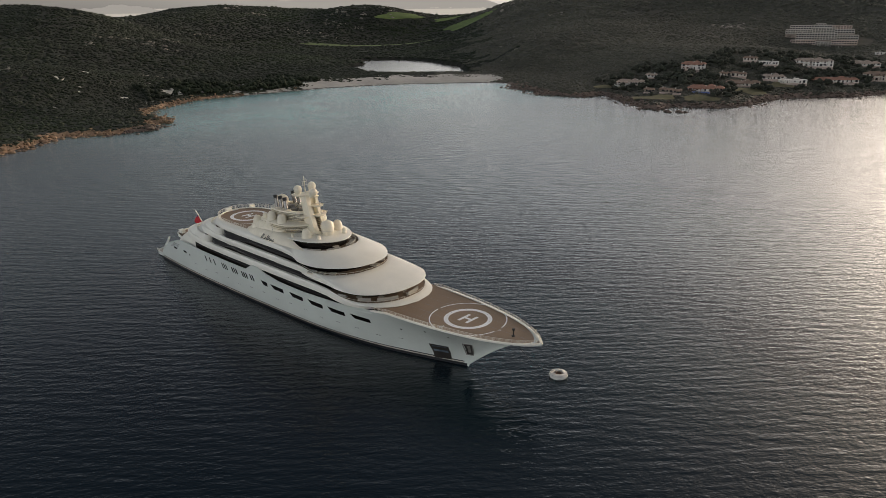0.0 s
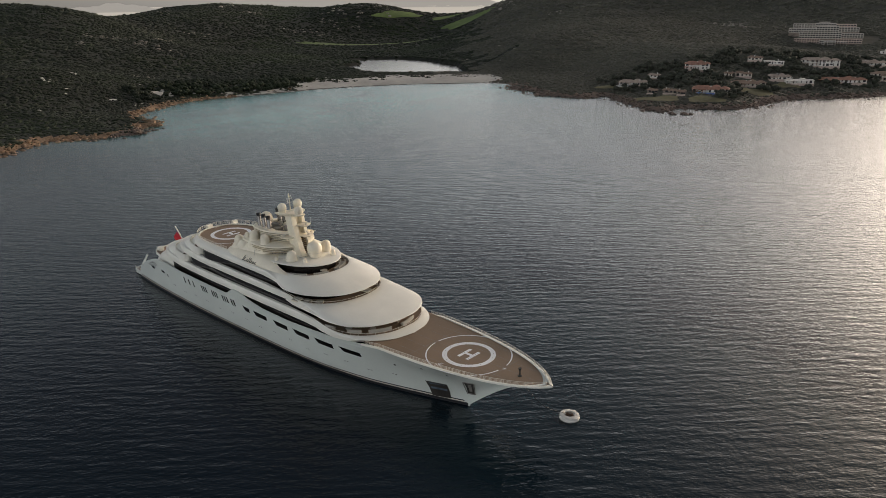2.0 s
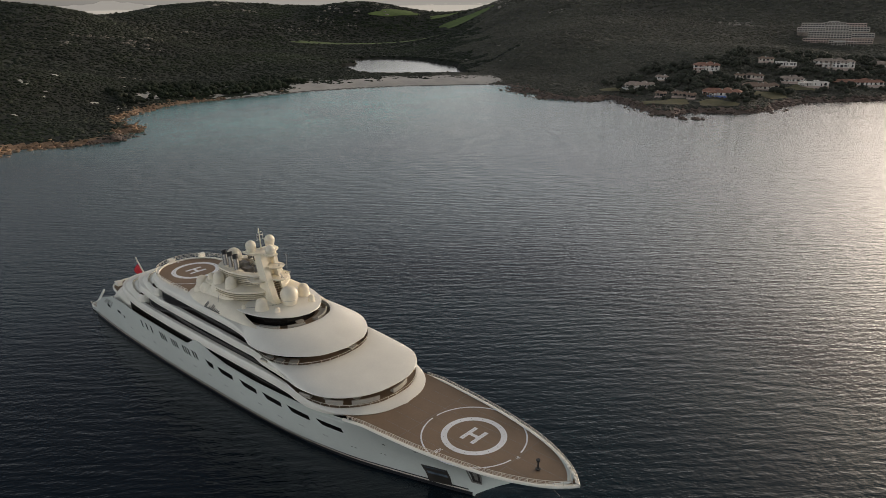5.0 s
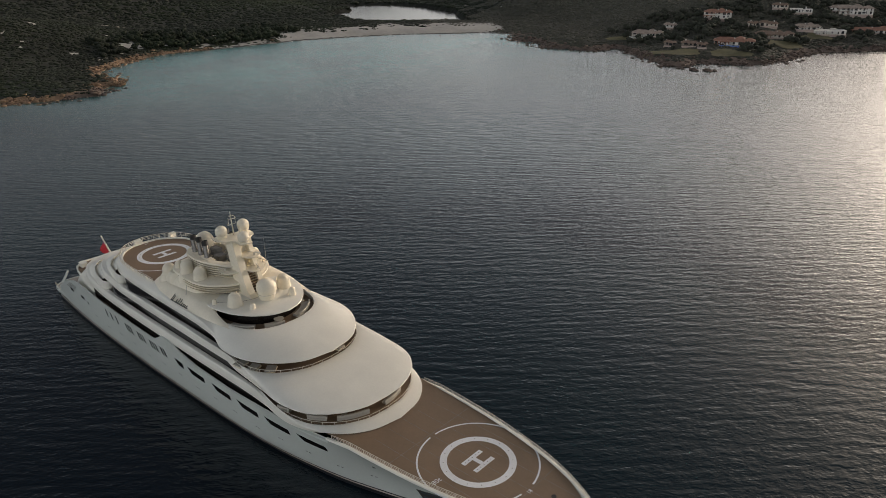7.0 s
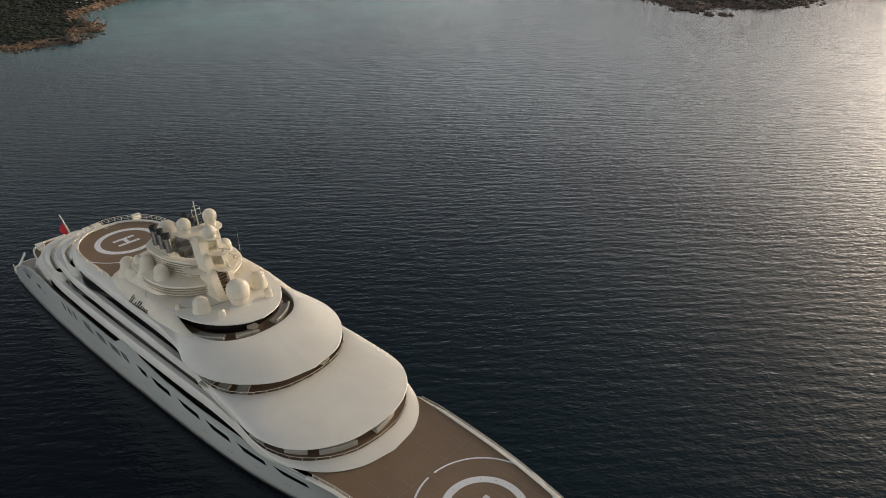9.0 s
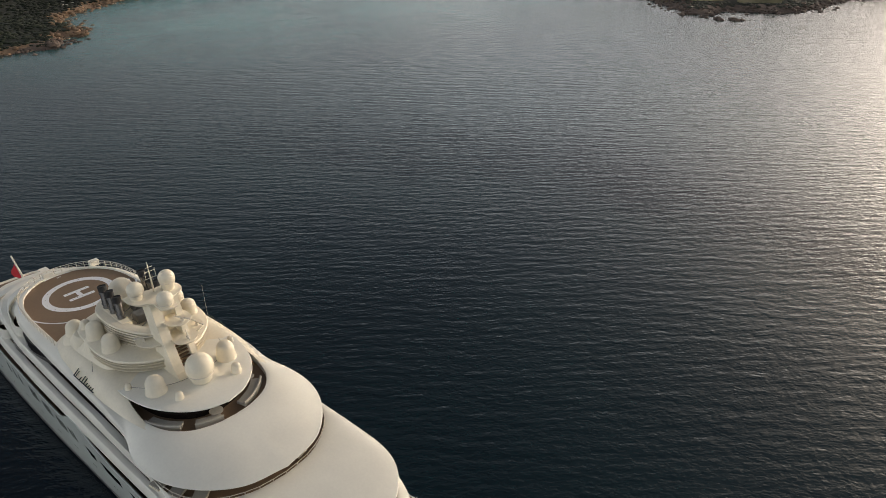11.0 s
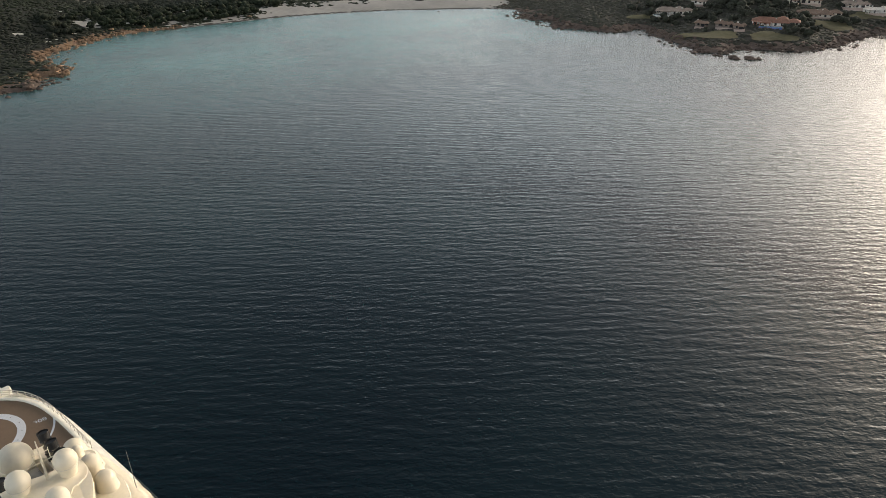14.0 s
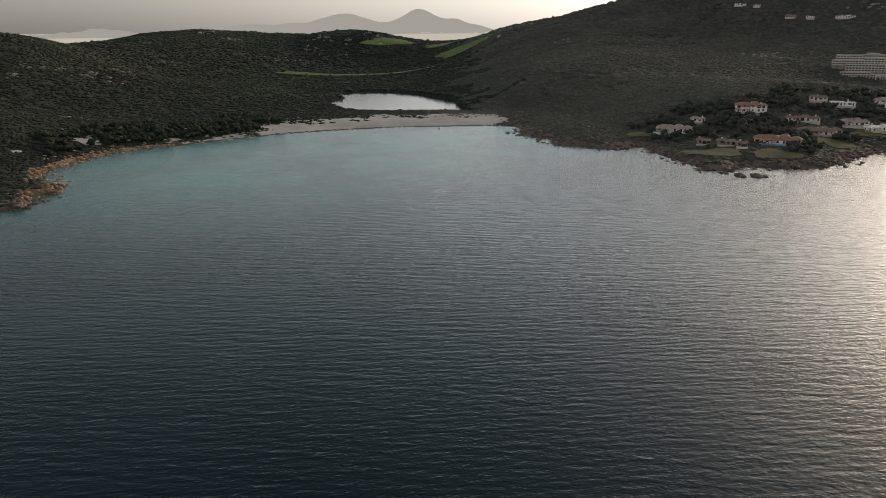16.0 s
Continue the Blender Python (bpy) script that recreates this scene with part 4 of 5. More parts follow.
for side in (-1, 1):
    xs = np.r_[np.linspace(37, 70, 60), np.linspace(70.5, 77.2, 24)]
    railing("bow_railing", [(x, side * max(float(sheer_y(x)) - 0.25, 0.03), float(sheer_z(x)) + 0.1) for x in xs], 0.78, 1.35, "cream tubular bow railing")
side_line = [(-39.6, 0), (-39.1, 2.8), (-37.7, 5.3), (-35.2, 7.4), (-32, 8.55), (-28.3, 9.0), (-22, 9.15), (-17.5, 9.15)]
arc = np.concatenate([spline([(x, -y) for x, y in side_line], 40)[::-1], spline(side_line, 40)[1:]])
railing("helideck_railing", [(x, y, 20.75) for x, y in arc], 1.0, 1.2, "white tubular railing round the aft helideck")
for x, y in ((-39.4, -1.2), (-37.9, 6.2)):
    bm = bmesh.new()
    box(bm, x - 0.5, x + 0.5, y - 0.8, y + 0.8, 20.5, 21.5, 0.08)
    part("deck_locker", bm, WHITE, yacht, "white locker on the helideck rim")
# low guard rails round the terrace rims
for rim, z in (([(8.4, 10.5), (10.6, 10.8), (13.6, 11.3), (16.8, 11.2), (20, 10.1), (22.6, 7.8), (24.5, 4.0), (25.0, 0)], 16.48), ([(25.2, 11.75), (28.8, 11.75), (33.1, 10.45), (36.2, 7.9), (38.2, 4.4), (38.8, 0)], 12.76)):
    arc = spline(rim, 40)
    arc = np.concatenate([arc * (1, -1), arc[-2::-1]])
    railing("terrace_railing", [(x, y, z) for x, y in arc], 0.45, 1.8, "slim cream guard rail on the terrace rim", 1)
# foredeck fittings
bm = bmesh.new()
tube(bm, (70.8, -0.5, 12.2), (70.8, -0.5, 12.35), 0.42, seg=14)
tube(bm, (70.8, -0.5, 12.35), (70.75, -0.4, 13.5), 0.16, 0.14, seg=10)
tube(bm, (70.75, -0.4, 13.5), (70.7, -0.4, 13.9), 0.28, 0.36, seg=12)
part("capstan_post", bm, SOOT, yacht, "black mooring post on the foredeck")
bm = bmesh.new()
tube(bm, (76.2, 0.3, 12.3), (76.2, 0.3, 15.2), 0.06, 0.04, seg=8)
tube(bm, (75.6, 0.7, 14.1), (76.3, 0.3, 14.6), 0.12, seg=8)
part("jackstaff", bm, RAIL, yacht, "white jackstaff at the bow")

# ---- yacht: upper works ----
# cream paint with the low sun's warmth tinted into its colour
PAINT = material("sun_tinted_cream_paint", (0.83, 0.755, 0.60), 0.5, grain=0.03, grain_size=2.5, stain=0.07, stain_size=0.3, coat=0.0)
sections = []
for x, s, top in ((-18.5, 0.84, 21.3), (-17, 0.9, 21.7), (-14, 0.95, 22.1), (-9, 0.98, 22.45), (-4, 1.0, 22.5), (0, 1.0, 22.4), (1.2, 0.99, 22.3), (2.0, 0.97, 22.2)):
    lo = 20.3
    prof = [(10.3, 0.0), (10.1, 0.28), (9.65, 0.55), (9.15, 0.8), (8.5, 0.95), (7.4, 1.0), (3.5, 1.02)]
    half = [(b * s, lo + (top - lo) * h) for b, h in prof]
    sections.append([(x, -y, z) for y, z in half] + [(x, y, z) for y, z in reversed(half)])
v, f = rings_mesh(sections, closed=False, cap_first=True, cap_last=True)
put("name_house", mesh_of("name_house", v, f, PAINT, True), yacht, "cream house side carrying the ship's lettering")
# the house sides run out forward in low fairings
for side in (-1, 1):
    rings = []
    for x, h, y, w in ((1.6, 1.95, 9.95, 2.4), (3.2, 1.45, 9.85, 1.9), (4.8, 0.95, 9.7, 1.5), (6.4, 0.5, 9.5, 1.1), (8.0, 0.15, 9.2, 0.7), (9.0, 0.02, 9.0, 0.4)):
        rings.append([(x, side * (y + 0.2), 20.3), (x, side * (y - 0.1), 20.3 + 0.45 * h), (x, side * (y - 0.45 * w), 20.3 + 0.9 * h), (x, side * (y - 0.8 * w), 20.3 + h), (x, side * (y - w), 20.3)])
    v, f = rings_mesh(rings, closed=False, cap_first=True, cap_last=True)
    put("house_fairing", mesh_of("house_fairing", v, f, PAINT, True), yacht, "cream fairing tapering forward")
# lettering in dark strokes, no readable name
for side in (-1, 1):
    bm = bmesh.new()

    def stroke(points):
        at = []
        for u, w in points:
            x = -8.8 + u if side < 0 else -2.2 - u
            at.append((x, side * (10.36 - 0.3 * w), 20.5 + 0.62 * w))
        for a, b in zip(at, at[1:]):
            tube(bm, a, b, 0.075, seg=6)

    for u, tall in ((0.3, 2.1), (0.75, 1.7), (1.9, 1.0), (2.6, 1.8), (3.2, 1.7), (3.8, 0.9), (4.4, 0.85), (4.9, 0.8), (5.5, 0.9)):
        stroke([(u - 0.1, 0.1), (u + 0.35 * tall, tall)])
    stroke([(0.1, 0.12), (6.0, 0.12)])
    part("lettering", bm, INK, yacht, "row of dark slanting bars of lettering")


def outline_body(name, rows, zs, mat, label, shrink=(0.0, 0.0), parent=None, cap=True):
    loop = mirror(spline(rows, 50))
    rings = []
    for z, off in zs:
        c = loop.mean(0)
        d = loop - c
        k = 1 - off / (np.linalg.norm(d, axis=1)[:, None] + 1e-6)
        p = c + d * k
        rings.append([(x, y, z) for x, y in p])
    v, f = rings_mesh(rings, cap_last=cap)
    return put(name, mesh_of(name, v, f, mat, True), parent or yacht, label)


tier_a = [(-15.5, 0), (-15.2, 4), (-13.5, 6.6), (-9, 7.6), (-4, 7.7), (-1.5, 7.0), (0.8, 5.4), (2.6, 3.0), (3.4, 0)]
# the dark colour of the core paints shade between the blades
outline_body("louvre_core", [(x - 0.6, y * 0.9) for x, y in tier_a], [(22.4, 0.3), (24.4, 0.3)], SHADE, "dark core painting the shade between the louvres")
for k in range(3):
    z = 22.95 + k * 0.45
    outline_body("louvre", tier_a, [(z, 0.9), (z + 0.04, 0.12), (z + 0.14, 0.08), (z + 0.18, 0.9)], PAINT, "curved cream louvre blade", cap=False)
outline_body("aft_shoulder", [(-17.5, 0), (-17.2, 4.5), (-15.8, 7.6), (-12, 8.4), (-7, 8.3), (-3.2, 7.6), (-2.8, 0)], [(21.2, 0), (22.6, 0.25), (23.6, 1.1), (24.3, 2.2), (24.5, 3.4)], PAINT, "smooth cream shoulder round the funnels")
outline_body("antenna_deck", tier_a, [(24.2, 0.5), (24.25, 0.08), (24.4, 0.0), (24.6, 0.1), (24.75, 0.6), (24.95, 2.5)], PAINT, "cream antenna deck")
tier_b = [(-13.5, 0), (-13.2, 2.6), (-11.5, 4.4), (-8.5, 5.0), (-5, 4.8), (-2, 3.8), (0.5, 2.4), (1.8, 0)]
# dark core again, painted shade behind the funnel blades
outline_body("funnel_core", [(x - 0.3, y * 0.93) for x, y in tier_b], [(24.8, 0.2), (27.3, 0.35)], SHADE, "dark core painting the shade behind the louvres", cap=False)
for k in range(6):
    z = 25.0 + k * 0.42
    outline_body("funnel_louvre", tier_b, [(z, 0.8), (z + 0.04, 0.1), (z + 0.16, 0.06 + 0.02 * k), (z + 0.2, 0.8)], PAINT, "curved cream louvre blade", cap=False)
rim = mirror(spline(tier_b, 50))
c = rim.mean(0)
v, f = rings_mesh([[(*(c + (p - c) * s), z) for p in rim] for s, z in ((1.0, 27.2), (0.99, 27.5), (0.9, 27.55), (0.72, 27.5), (0.7, 26.0), (0.3, 25.9))], cap_last=True)
put("funnel_casing", mesh_of("funnel_casing", v, f, PAINT, True), yacht, "cream casing round the engine well")
bm = bmesh.new()
for x, y, sx, sy, h in ((-9, 0.6, 2.2, 1.4, 1.7), (-6.2, -0.4, 1.8, 1.8, 1.3), (-4.2, 0.8, 1.2, 1.0, 1.9)):
    box(bm, x - sx / 2, x + sx / 2, y - sy / 2, y + sy / 2, 25.9, 25.9 + h, 0.08)
for k in range(5):
    tube(bm, (-9.5 + k * 1.3, -1.4, 26.0), (-9.1 + k * 1.3, 1.2, 27.6), 0.12, seg=6)
part("engine_well_machinery", bm, GREY, yacht, "grey ducts in the engine well")
for side in (-1, 1):
    bm = bmesh.new()
    box(bm, -11.2, -4.2, side * 3.2 - 0.8, side * 3.2 + 0.8, 26.2, 27.6, 0.25)
    part("funnel_plinth", bm, PAINT, yacht, "cream funnel plinth", True)
    for x, z in ((-10.6, 30.75), (-8.5, 30.75), (-6.4, 30.65)):
        bm = bmesh.new()
        a, b = Vector((x + 0.45, side * 3.1, 27.0)), Vector((x - 0.2, side * 2.95, z - 0.4))
        tube(bm, a, b, 0.55, 0.52, seg=16)
        pipe = part("exhaust_pipe", bm, CHROME, yacht, "polished steel exhaust pipe with sooty mouth", True)
        d = (b - a).normalized()
        bm = bmesh.new()
        tube(bm, b - d * 0.45, b + d * 0.45, 0.57, 0.62, seg=16, caps=False)
        tube(bm, b + d * 0.3, b + d * 0.31, 0.5, seg=16)
        part("mouth", bm, SOOT, pipe, "black sooty mouth")
        for u in (0.35, 0.8):
            bm = bmesh.new()
            q = a + (b - a) * u
            tube(bm, q, q + d * 0.12, 0.62, seg=16)
            part("collar", bm, CHROME, pipe)


def dome(x, y, z, r, base, name="radome", label="cream satellite dome", squash=1.0):
    """A radome on its drum: sphere centre, radius and height of what it stands on."""
    bm = bmesh.new()
    prof = [(0.0, base - z), (r * 0.72, base - z), (r * 0.74, min(-r * 0.8, base - z + 0.35)), (r * 0.9, -r * 0.62)]
    prof += [(r * math.cos(a), r * math.sin(a) * squash) for a in np.linspace(-0.45, math.pi / 2 - 0.02, 14)] + [(0.0, r * squash)]
    flared = z < 30 and r < 1.5
    if flared:
        prof = [(0.0, base - z), (r * 1.2, base - z), (r * 1.1, (base - z) * 0.6), (r * 1.02, (base - z) * 0.25)]
        prof += [(r * math.cos(a), r * math.sin(a) * squash) for a in np.linspace(0, math.pi / 2 - 0.02, 11)] + [(0.0, r * squash)]
    lathe(bm, prof, (x, y, z), 28)
    body = part(name, bm, PAINT, yacht, label, True)
    if flared:
        return
    bm = bmesh.new()
    ring = [(r * 0.93, -r * 0.5), (r * 0.96, -r * 0.46), (r * 0.93, -r * 0.42)]
    lathe(bm, ring, (x, y, z), 28)
    part("seam", bm, RAIL, body)


def pod(x, y, z0, z1, r):
    """A rounded fairing that swells out of the shoulder under a dome."""
    bm = bmesh.new()
    lathe(bm, [(r * 1.15, z0 - z1), (r * 1.1, (z0 - z1) * 0.4), (r * 0.98, -0.35), (r * 0.8, -0.06), (0.0, 0.02)], (x, y, z1), 24)
    part("dome_fairing", bm, PAINT, yacht, "smooth cream fairing under a dome", True)


for side in (-1, 1):
    pod(-15.1, side * 6.6, 21.0, 22.9, 1.75)
    pod(-12.0, side * 6.4, 21.0, 24.3, 1.7)
    pod(-8.9, side * 6.0, 22.0, 24.9, 1.65)
dome(7.9, -0.1, 24.5, 1.86, 22.4, label="large cream satellite dome on the radar deck")
for x, y, z, r, base in ((5.6, -5.4, 23.6, 1.2, 22.3), (6.0, 4.9, 23.8, 1.2, 22.3), (9.1, -4.1, 22.85, 0.5, 22.2), (9.8, 4.0, 23.1, 0.62, 22.2), (2.2, -7.5, 22.7, 0.4, 22.1), (3.0, 7.5, 22.7, 0.42, 22.1),
                         (-15.1, -6.6, 23.7, 1.25, 22.4), (-15.1, 6.6, 23.7, 1.25, 22.4), (-8.9, -6.0, 26.0, 1.2, 24.3), (-4.3, -6.0, 26.0, 1.15, 24.4), (-12.1, -6.0, 25.4, 0.7, 23.9),
                         (-4.5, 5.9, 26.0, 1.1, 24.4), (-7.4, 5.7, 26.6, 1.1, 24.4), (-12.2, 6.0, 25.4, 0.7, 23.9), (-11.9, 0.0, 28.5, 1.75, 26.8),
                         (-0.8, -2.5, 33.9, 1.1, 32.6), (0.0, 1.6, 34.3, 1.1, 32.6), (3.6, -0.8, 33.5, 1.08, 32.2)):
    dome(x, y, z, r, base)
# the mast: two raked legs, ladder between, platforms
mast = put("mast", None, yacht, "raked cream mast with platforms and radar scanners")


def plank(name, path, width, mat=None, label=""):
    """A raked plate: path of (x, z, half length in x), at y side planes given by width (y0, y1)."""
    y0, y1 = width
    rings = []
    for x, z, hx in path:
        rings.append([(x - hx, y0, z), (x + hx, y0, z), (x + hx, y1, z), (x - hx, y1, z)])
    v, f = rings_mesh(rings, cap_first=True, cap_last=True)
    return put(name, mesh_of(name, v, f, mat or PAINT), mast, label)


for side in (-1, 1):
    plank("leg", [(3.3, 22.4, 3.1), (3.1, 23.1, 2.4), (2.9, 24.2, 1.95), (2.2, 27, 1.5), (1.4, 30, 1.25), (0.8, 32.4, 1.3)], (-2.3, -0.95) if side < 0 else (0.75, 1.6))
plank("spine", [(0.9, 24.5, 1.1), (0.7, 28, 0.9), (0.4, 32.4, 0.9)], (-1.2, 0.9))
for k in range(11):
    bm = bmesh.new()
    x, z = 4.9 - k * 0.22, 22.9 + k * 0.42
    box(bm, x - 0.2, x + 0.2, -0.95, 0.7, z, z + 0.08)
    part("stair_tread", bm, TEAK, mast)


def platform_plate(name, rows, z, thick, label=""):
    h = spline(rows, 28)
    n = len(h)
    c = h.mean(0)
    rings = [[(*(c + (p - c) * s), zz) for p in h] for s, zz in ((0.82, z - thick), (0.97, z - thick * 0.4), (1.0, z), (0.98, z + 0.06))]
    v, f = rings_mesh(rings, cap_first=True, cap_last=True)
    return put(name, mesh_of(name, v, f, PAINT, True), mast, label)


platform_plate("top_platform", [(-2.2, -3.9), (-0.6, -4.0), (1.0, -3.2), (1.8, -1.9), (4.6, -1.7), (4.9, 0.1), (2.4, 0.8), (1.6, 2.6), (0.3, 3.2), (-1.4, 2.8), (-1.6, 0), (-2.2, -2), (-2.2, -3.9)], 32.55, 0.5)
platform_plate("starboard_platform", [(-0.6, -4.2), (0.8, -4.5), (2.6, -3.4), (3.0, -1.8), (0.6, -1.7), (-0.8, -2.6), (-0.6, -4.2)], 26.8, 0.35)
platform_plate("port_platform", [(0.4, 1.7), (3.0, 1.7), (3.6, 3.0), (2.2, 4.3), (0.4, 4.0), (0.4, 1.7)], 26.8, 0.35)
platform_plate("scanner_platform", [(1.2, -1.4), (4.6, -0.9), (5.2, 0.5), (4.6, 1.7), (1.4, 1.9), (1.2, -1.4)], 29.7, 0.3)
platform_plate("lower_scanner_platform", [(1.8, -1.2), (5.6, -0.7), (6.0, 0.6), (5.2, 1.9), (2, 1.9), (1.8, -1.2)], 27.2, 0.3)
for x, y, z, a in ((4.3, 0.6, 29.75, 25), (4.9, 0.6, 27.25, -20), (0.4, -3.4, 26.85, 60), (2.4, 3.4, 26.85, 10)):
    bm = bmesh.new()
    tube(bm, (x, y, z), (x, y, z + 0.4), 0.22, seg=10)
    r = radians(a)
    tube(bm, (x - 1.3 * math.cos(r), y - 1.3 * math.sin(r), z + 0.5), (x + 1.3 * math.cos(r), y + 1.3 * math.sin(r), z + 0.5), 0.1, seg=8)
    part("radar_scanner", bm, RAIL, mast, "white bar radar scanner")
bm = bmesh.new()
tube(bm, (-0.7, -0.1, 32.5), (-1.1, -0.1, 37.0), 0.16, 0.05, seg=8)
for z, w in ((34.6, 0.9), (35.6, 0.7), (36.2, 0.45)):
    tube(bm, (-0.95, -w, z), (-0.95, w, z), 0.05, seg=6)
for y in (-0.7, 0.7):
    tube(bm, (-0.95, y, 34.6), (-0.95, y, 35.9), 0.03, seg=5)
part("topmast", bm, PAINT, mast, "slim cream topmast")
for x, y, z0, z1 in ((-5.2, 9.0, 21.8, 28.0), (-5.2, -9.0, 21.8, 24.0)):
    bm = bmesh.new()
    tube(bm, (x, y, z0), (x + 0.4, y * 0.97, z1), 0.05, 0.02, seg=5)
    part("whip_antenna", bm, GREY, yacht, "thin whip antenna")
# sliding seam line round the mast on the radar deck
cu = spline([(2.2, -7.6), (4.6, -5.8), (6.2, -3), (6.6, 0), (6.2, 3), (4.6, 5.4), (1.5, 6.6)], 40)
bm = bmesh.new()
for a, b in zip(cu, cu[1:]):
    tube(bm, (*a, 22.56), (*b, 22.56), 0.035, seg=5, caps=False)
part("deck_seam", bm, GREY, yacht, "thin grey deck seam")


# ---- terraces: sofas, tables, glass screens ----
def curved_sofa(cx, cy, r, a0, a1, z, depth=0.95):
    sofa = thing("curved_sofa", "pale cushioned curved sofa on a teak terrace", "sofa", (cx, cy, z), "terrace sofas")
    for name, r0, r1, z0, z1 in (("seat", r - depth, r, 0.0, 0.42), ("backrest", r - 0.28, r + 0.02, 0.42, 0.85)):
        bm = bmesh.new()
        n = 12
        rings = []
        for k in range(n + 1):
            a = radians(a0 + (a1 - a0) * k / n)
            rings.append([bm.verts.new((q * math.cos(a), q * math.sin(a), h)) for q, h in ((r0, z0), (r1, z0), (r1, z1 - 0.06), (r1 - 0.06, z1), (r0 + 0.06, z1), (r0, z1 - 0.06))])
        for p, q in zip(rings, rings[1:]):
            for k in range(6):
                bm.faces.new((p[k], p[(k + 1) % 6], q[(k + 1) % 6], q[k]))
        bm.faces.new(rings[0])
        bm.faces.new(rings[-1])
        part(name, bm, CUSHION, sofa)
    return sofa


def low_table(x, y, z, r=0.8):
    t = thing("low_table", "round pale table on a teak terrace", "table", (x, y, z), "terrace tables")
    bm = bmesh.new()
    lathe(bm, [(0, 0.55), (r, 0.55), (r, 0.63), (0, 0.63)], (0, 0, 0), 18)
    part("tabletop", bm, CUSHION, t)
    bm = bmesh.new()
    lathe(bm, [(0.35, 0.0), (0.3, 0.05), (0.1, 0.1), (0.1, 0.55)], (0, 0, 0), 12)
    part("pedestal", bm, RAIL, t)


def sun_bed(x, y, z, turn):
    b = thing("sun_bed", "pale cushioned sun bed on a teak terrace", "sun bed", (x, y, z), "terrace sun beds")
    b.rotation_euler = (0, 0, radians(turn))
    bm = bmesh.new()
    box(bm, -1.1, 1.1, -0.9, 0.9, 0.0, 0.3, 0.08)
    part("base", bm, PAINT, b)
    bm = bmesh.new()
    box(bm, -1.05, 1.05, -0.85, 0.85, 0.3, 0.48, 0.07)
    part("mattress", bm, CUSHION, b)


for a0, a1 in ((-78, -44), (-32, -8), (14, 52)):
    curved_sofa(5.6, 0, 8.75, a0, a1, 19.64, 1.55)
low_table(12.4, -1.2, 19.64, 0.9)
low_table(9.6, 5.8, 19.64, 0.7)
for x, y, turn in ((19.6, -8.6, -50), (17.0, -10.2, -65), (14.2, -10.9, -80), (20.2, 7.6, 45), (22.4, 3.5, 15)):
    sun_bed(x, y, 15.94, turn)
curved_sofa(26, 0, 11.6, -64, -48, 12.64)
curved_sofa(26, 0, 11.8, -40, -14, 12.64)
curved_sofa(26, 0, 11.8, 2, 24, 12.64)
curved_sofa(24, 0, 11.9, -84, -72, 12.64)
for x, y in ((34.5, -5.8), (35.5, 1.0), (30.5, -9.4)):
    low_table(x, y, 12.64, 0.75)

# ---- mooring buoy and line ----
buoy = thing("mooring_buoy", "round white mooring buoy with a rusty well and dark fender rim", "buoy", (76.0, 10.0, -0.2))
bm = bmesh.new()
lathe(bm, [(1.05, 0.2), (1.6, -0.3), (2.0, 0.1), (2.12, 0.55), (2.0, 1.0), (1.6, 1.22), (1.15, 1.2), (1.0, 1.0), (0.95, 0.6)], (0, 0, 0), 32)
part("float", bm, PLASTER, buoy, "white foam float", True)
bm = bmesh.new()
lathe(bm, [(0.0, 0.7), (0.6, 0.75), (1.0, 0.65)], (0, 0, 0), 20)
for k in range(7):
    a = k * 0.9
    tube(bm, (0.3 * math.cos(a), 0.3 * math.sin(a), 0.7), (0.7 * math.cos(a), 0.7 * math.sin(a), 1.25), 0.11, seg=6)
part("rusty_well", bm, RUST, buoy, "rusty chain in the well")
for k in range(6):
    bm = bmesh.new()
    a = radians(60 * k + 20)
    tube(bm, (2.05 * math.cos(a), 2.05 * math.sin(a), 0.1), (1.95 * math.cos(a), 1.95 * math.sin(a), 1.1), 0.05, seg=6)
    part("seam", bm, RUBBER, buoy)
line = thing("mooring_line", "dark mooring line from the bow to the buoy", "rope")
bm = bmesh.new()
a, b = Vector((70.5, 1.2, 9.6)), Vector((75.0, 9.6, 1.0))
pts = [a.lerp(b, k / 14) + Vector((0, 0, -1.6 * math.sin(math.pi * k / 14))) for k in range(15)]
for p, q in zip(pts, pts[1:]):
    tube(bm, p, q, 0.05, seg=6, caps=False)
part("rope", bm, RUBBER, line)

# ---- shore: scrub, rocks, houses ----
rng = np.random.default_rng(7)


def lump(sub, rough, seed):
    """A knobbly low-poly ball as arrays."""
    bm = bmesh.new()
    bmesh.ops.create_icosphere(bm, subdivisions=sub, radius=1)
    r = np.random.default_rng(seed)
    bm.verts.ensure_lookup_table()
    v = np.array([q.co for q in bm.verts])
    v *= (1 + rough * (r.random(len(v))[:, None] - 0.5))
    f = np.array([[q.index for q in face.verts] for face in bm.faces])
    bm.free()
    return v, f


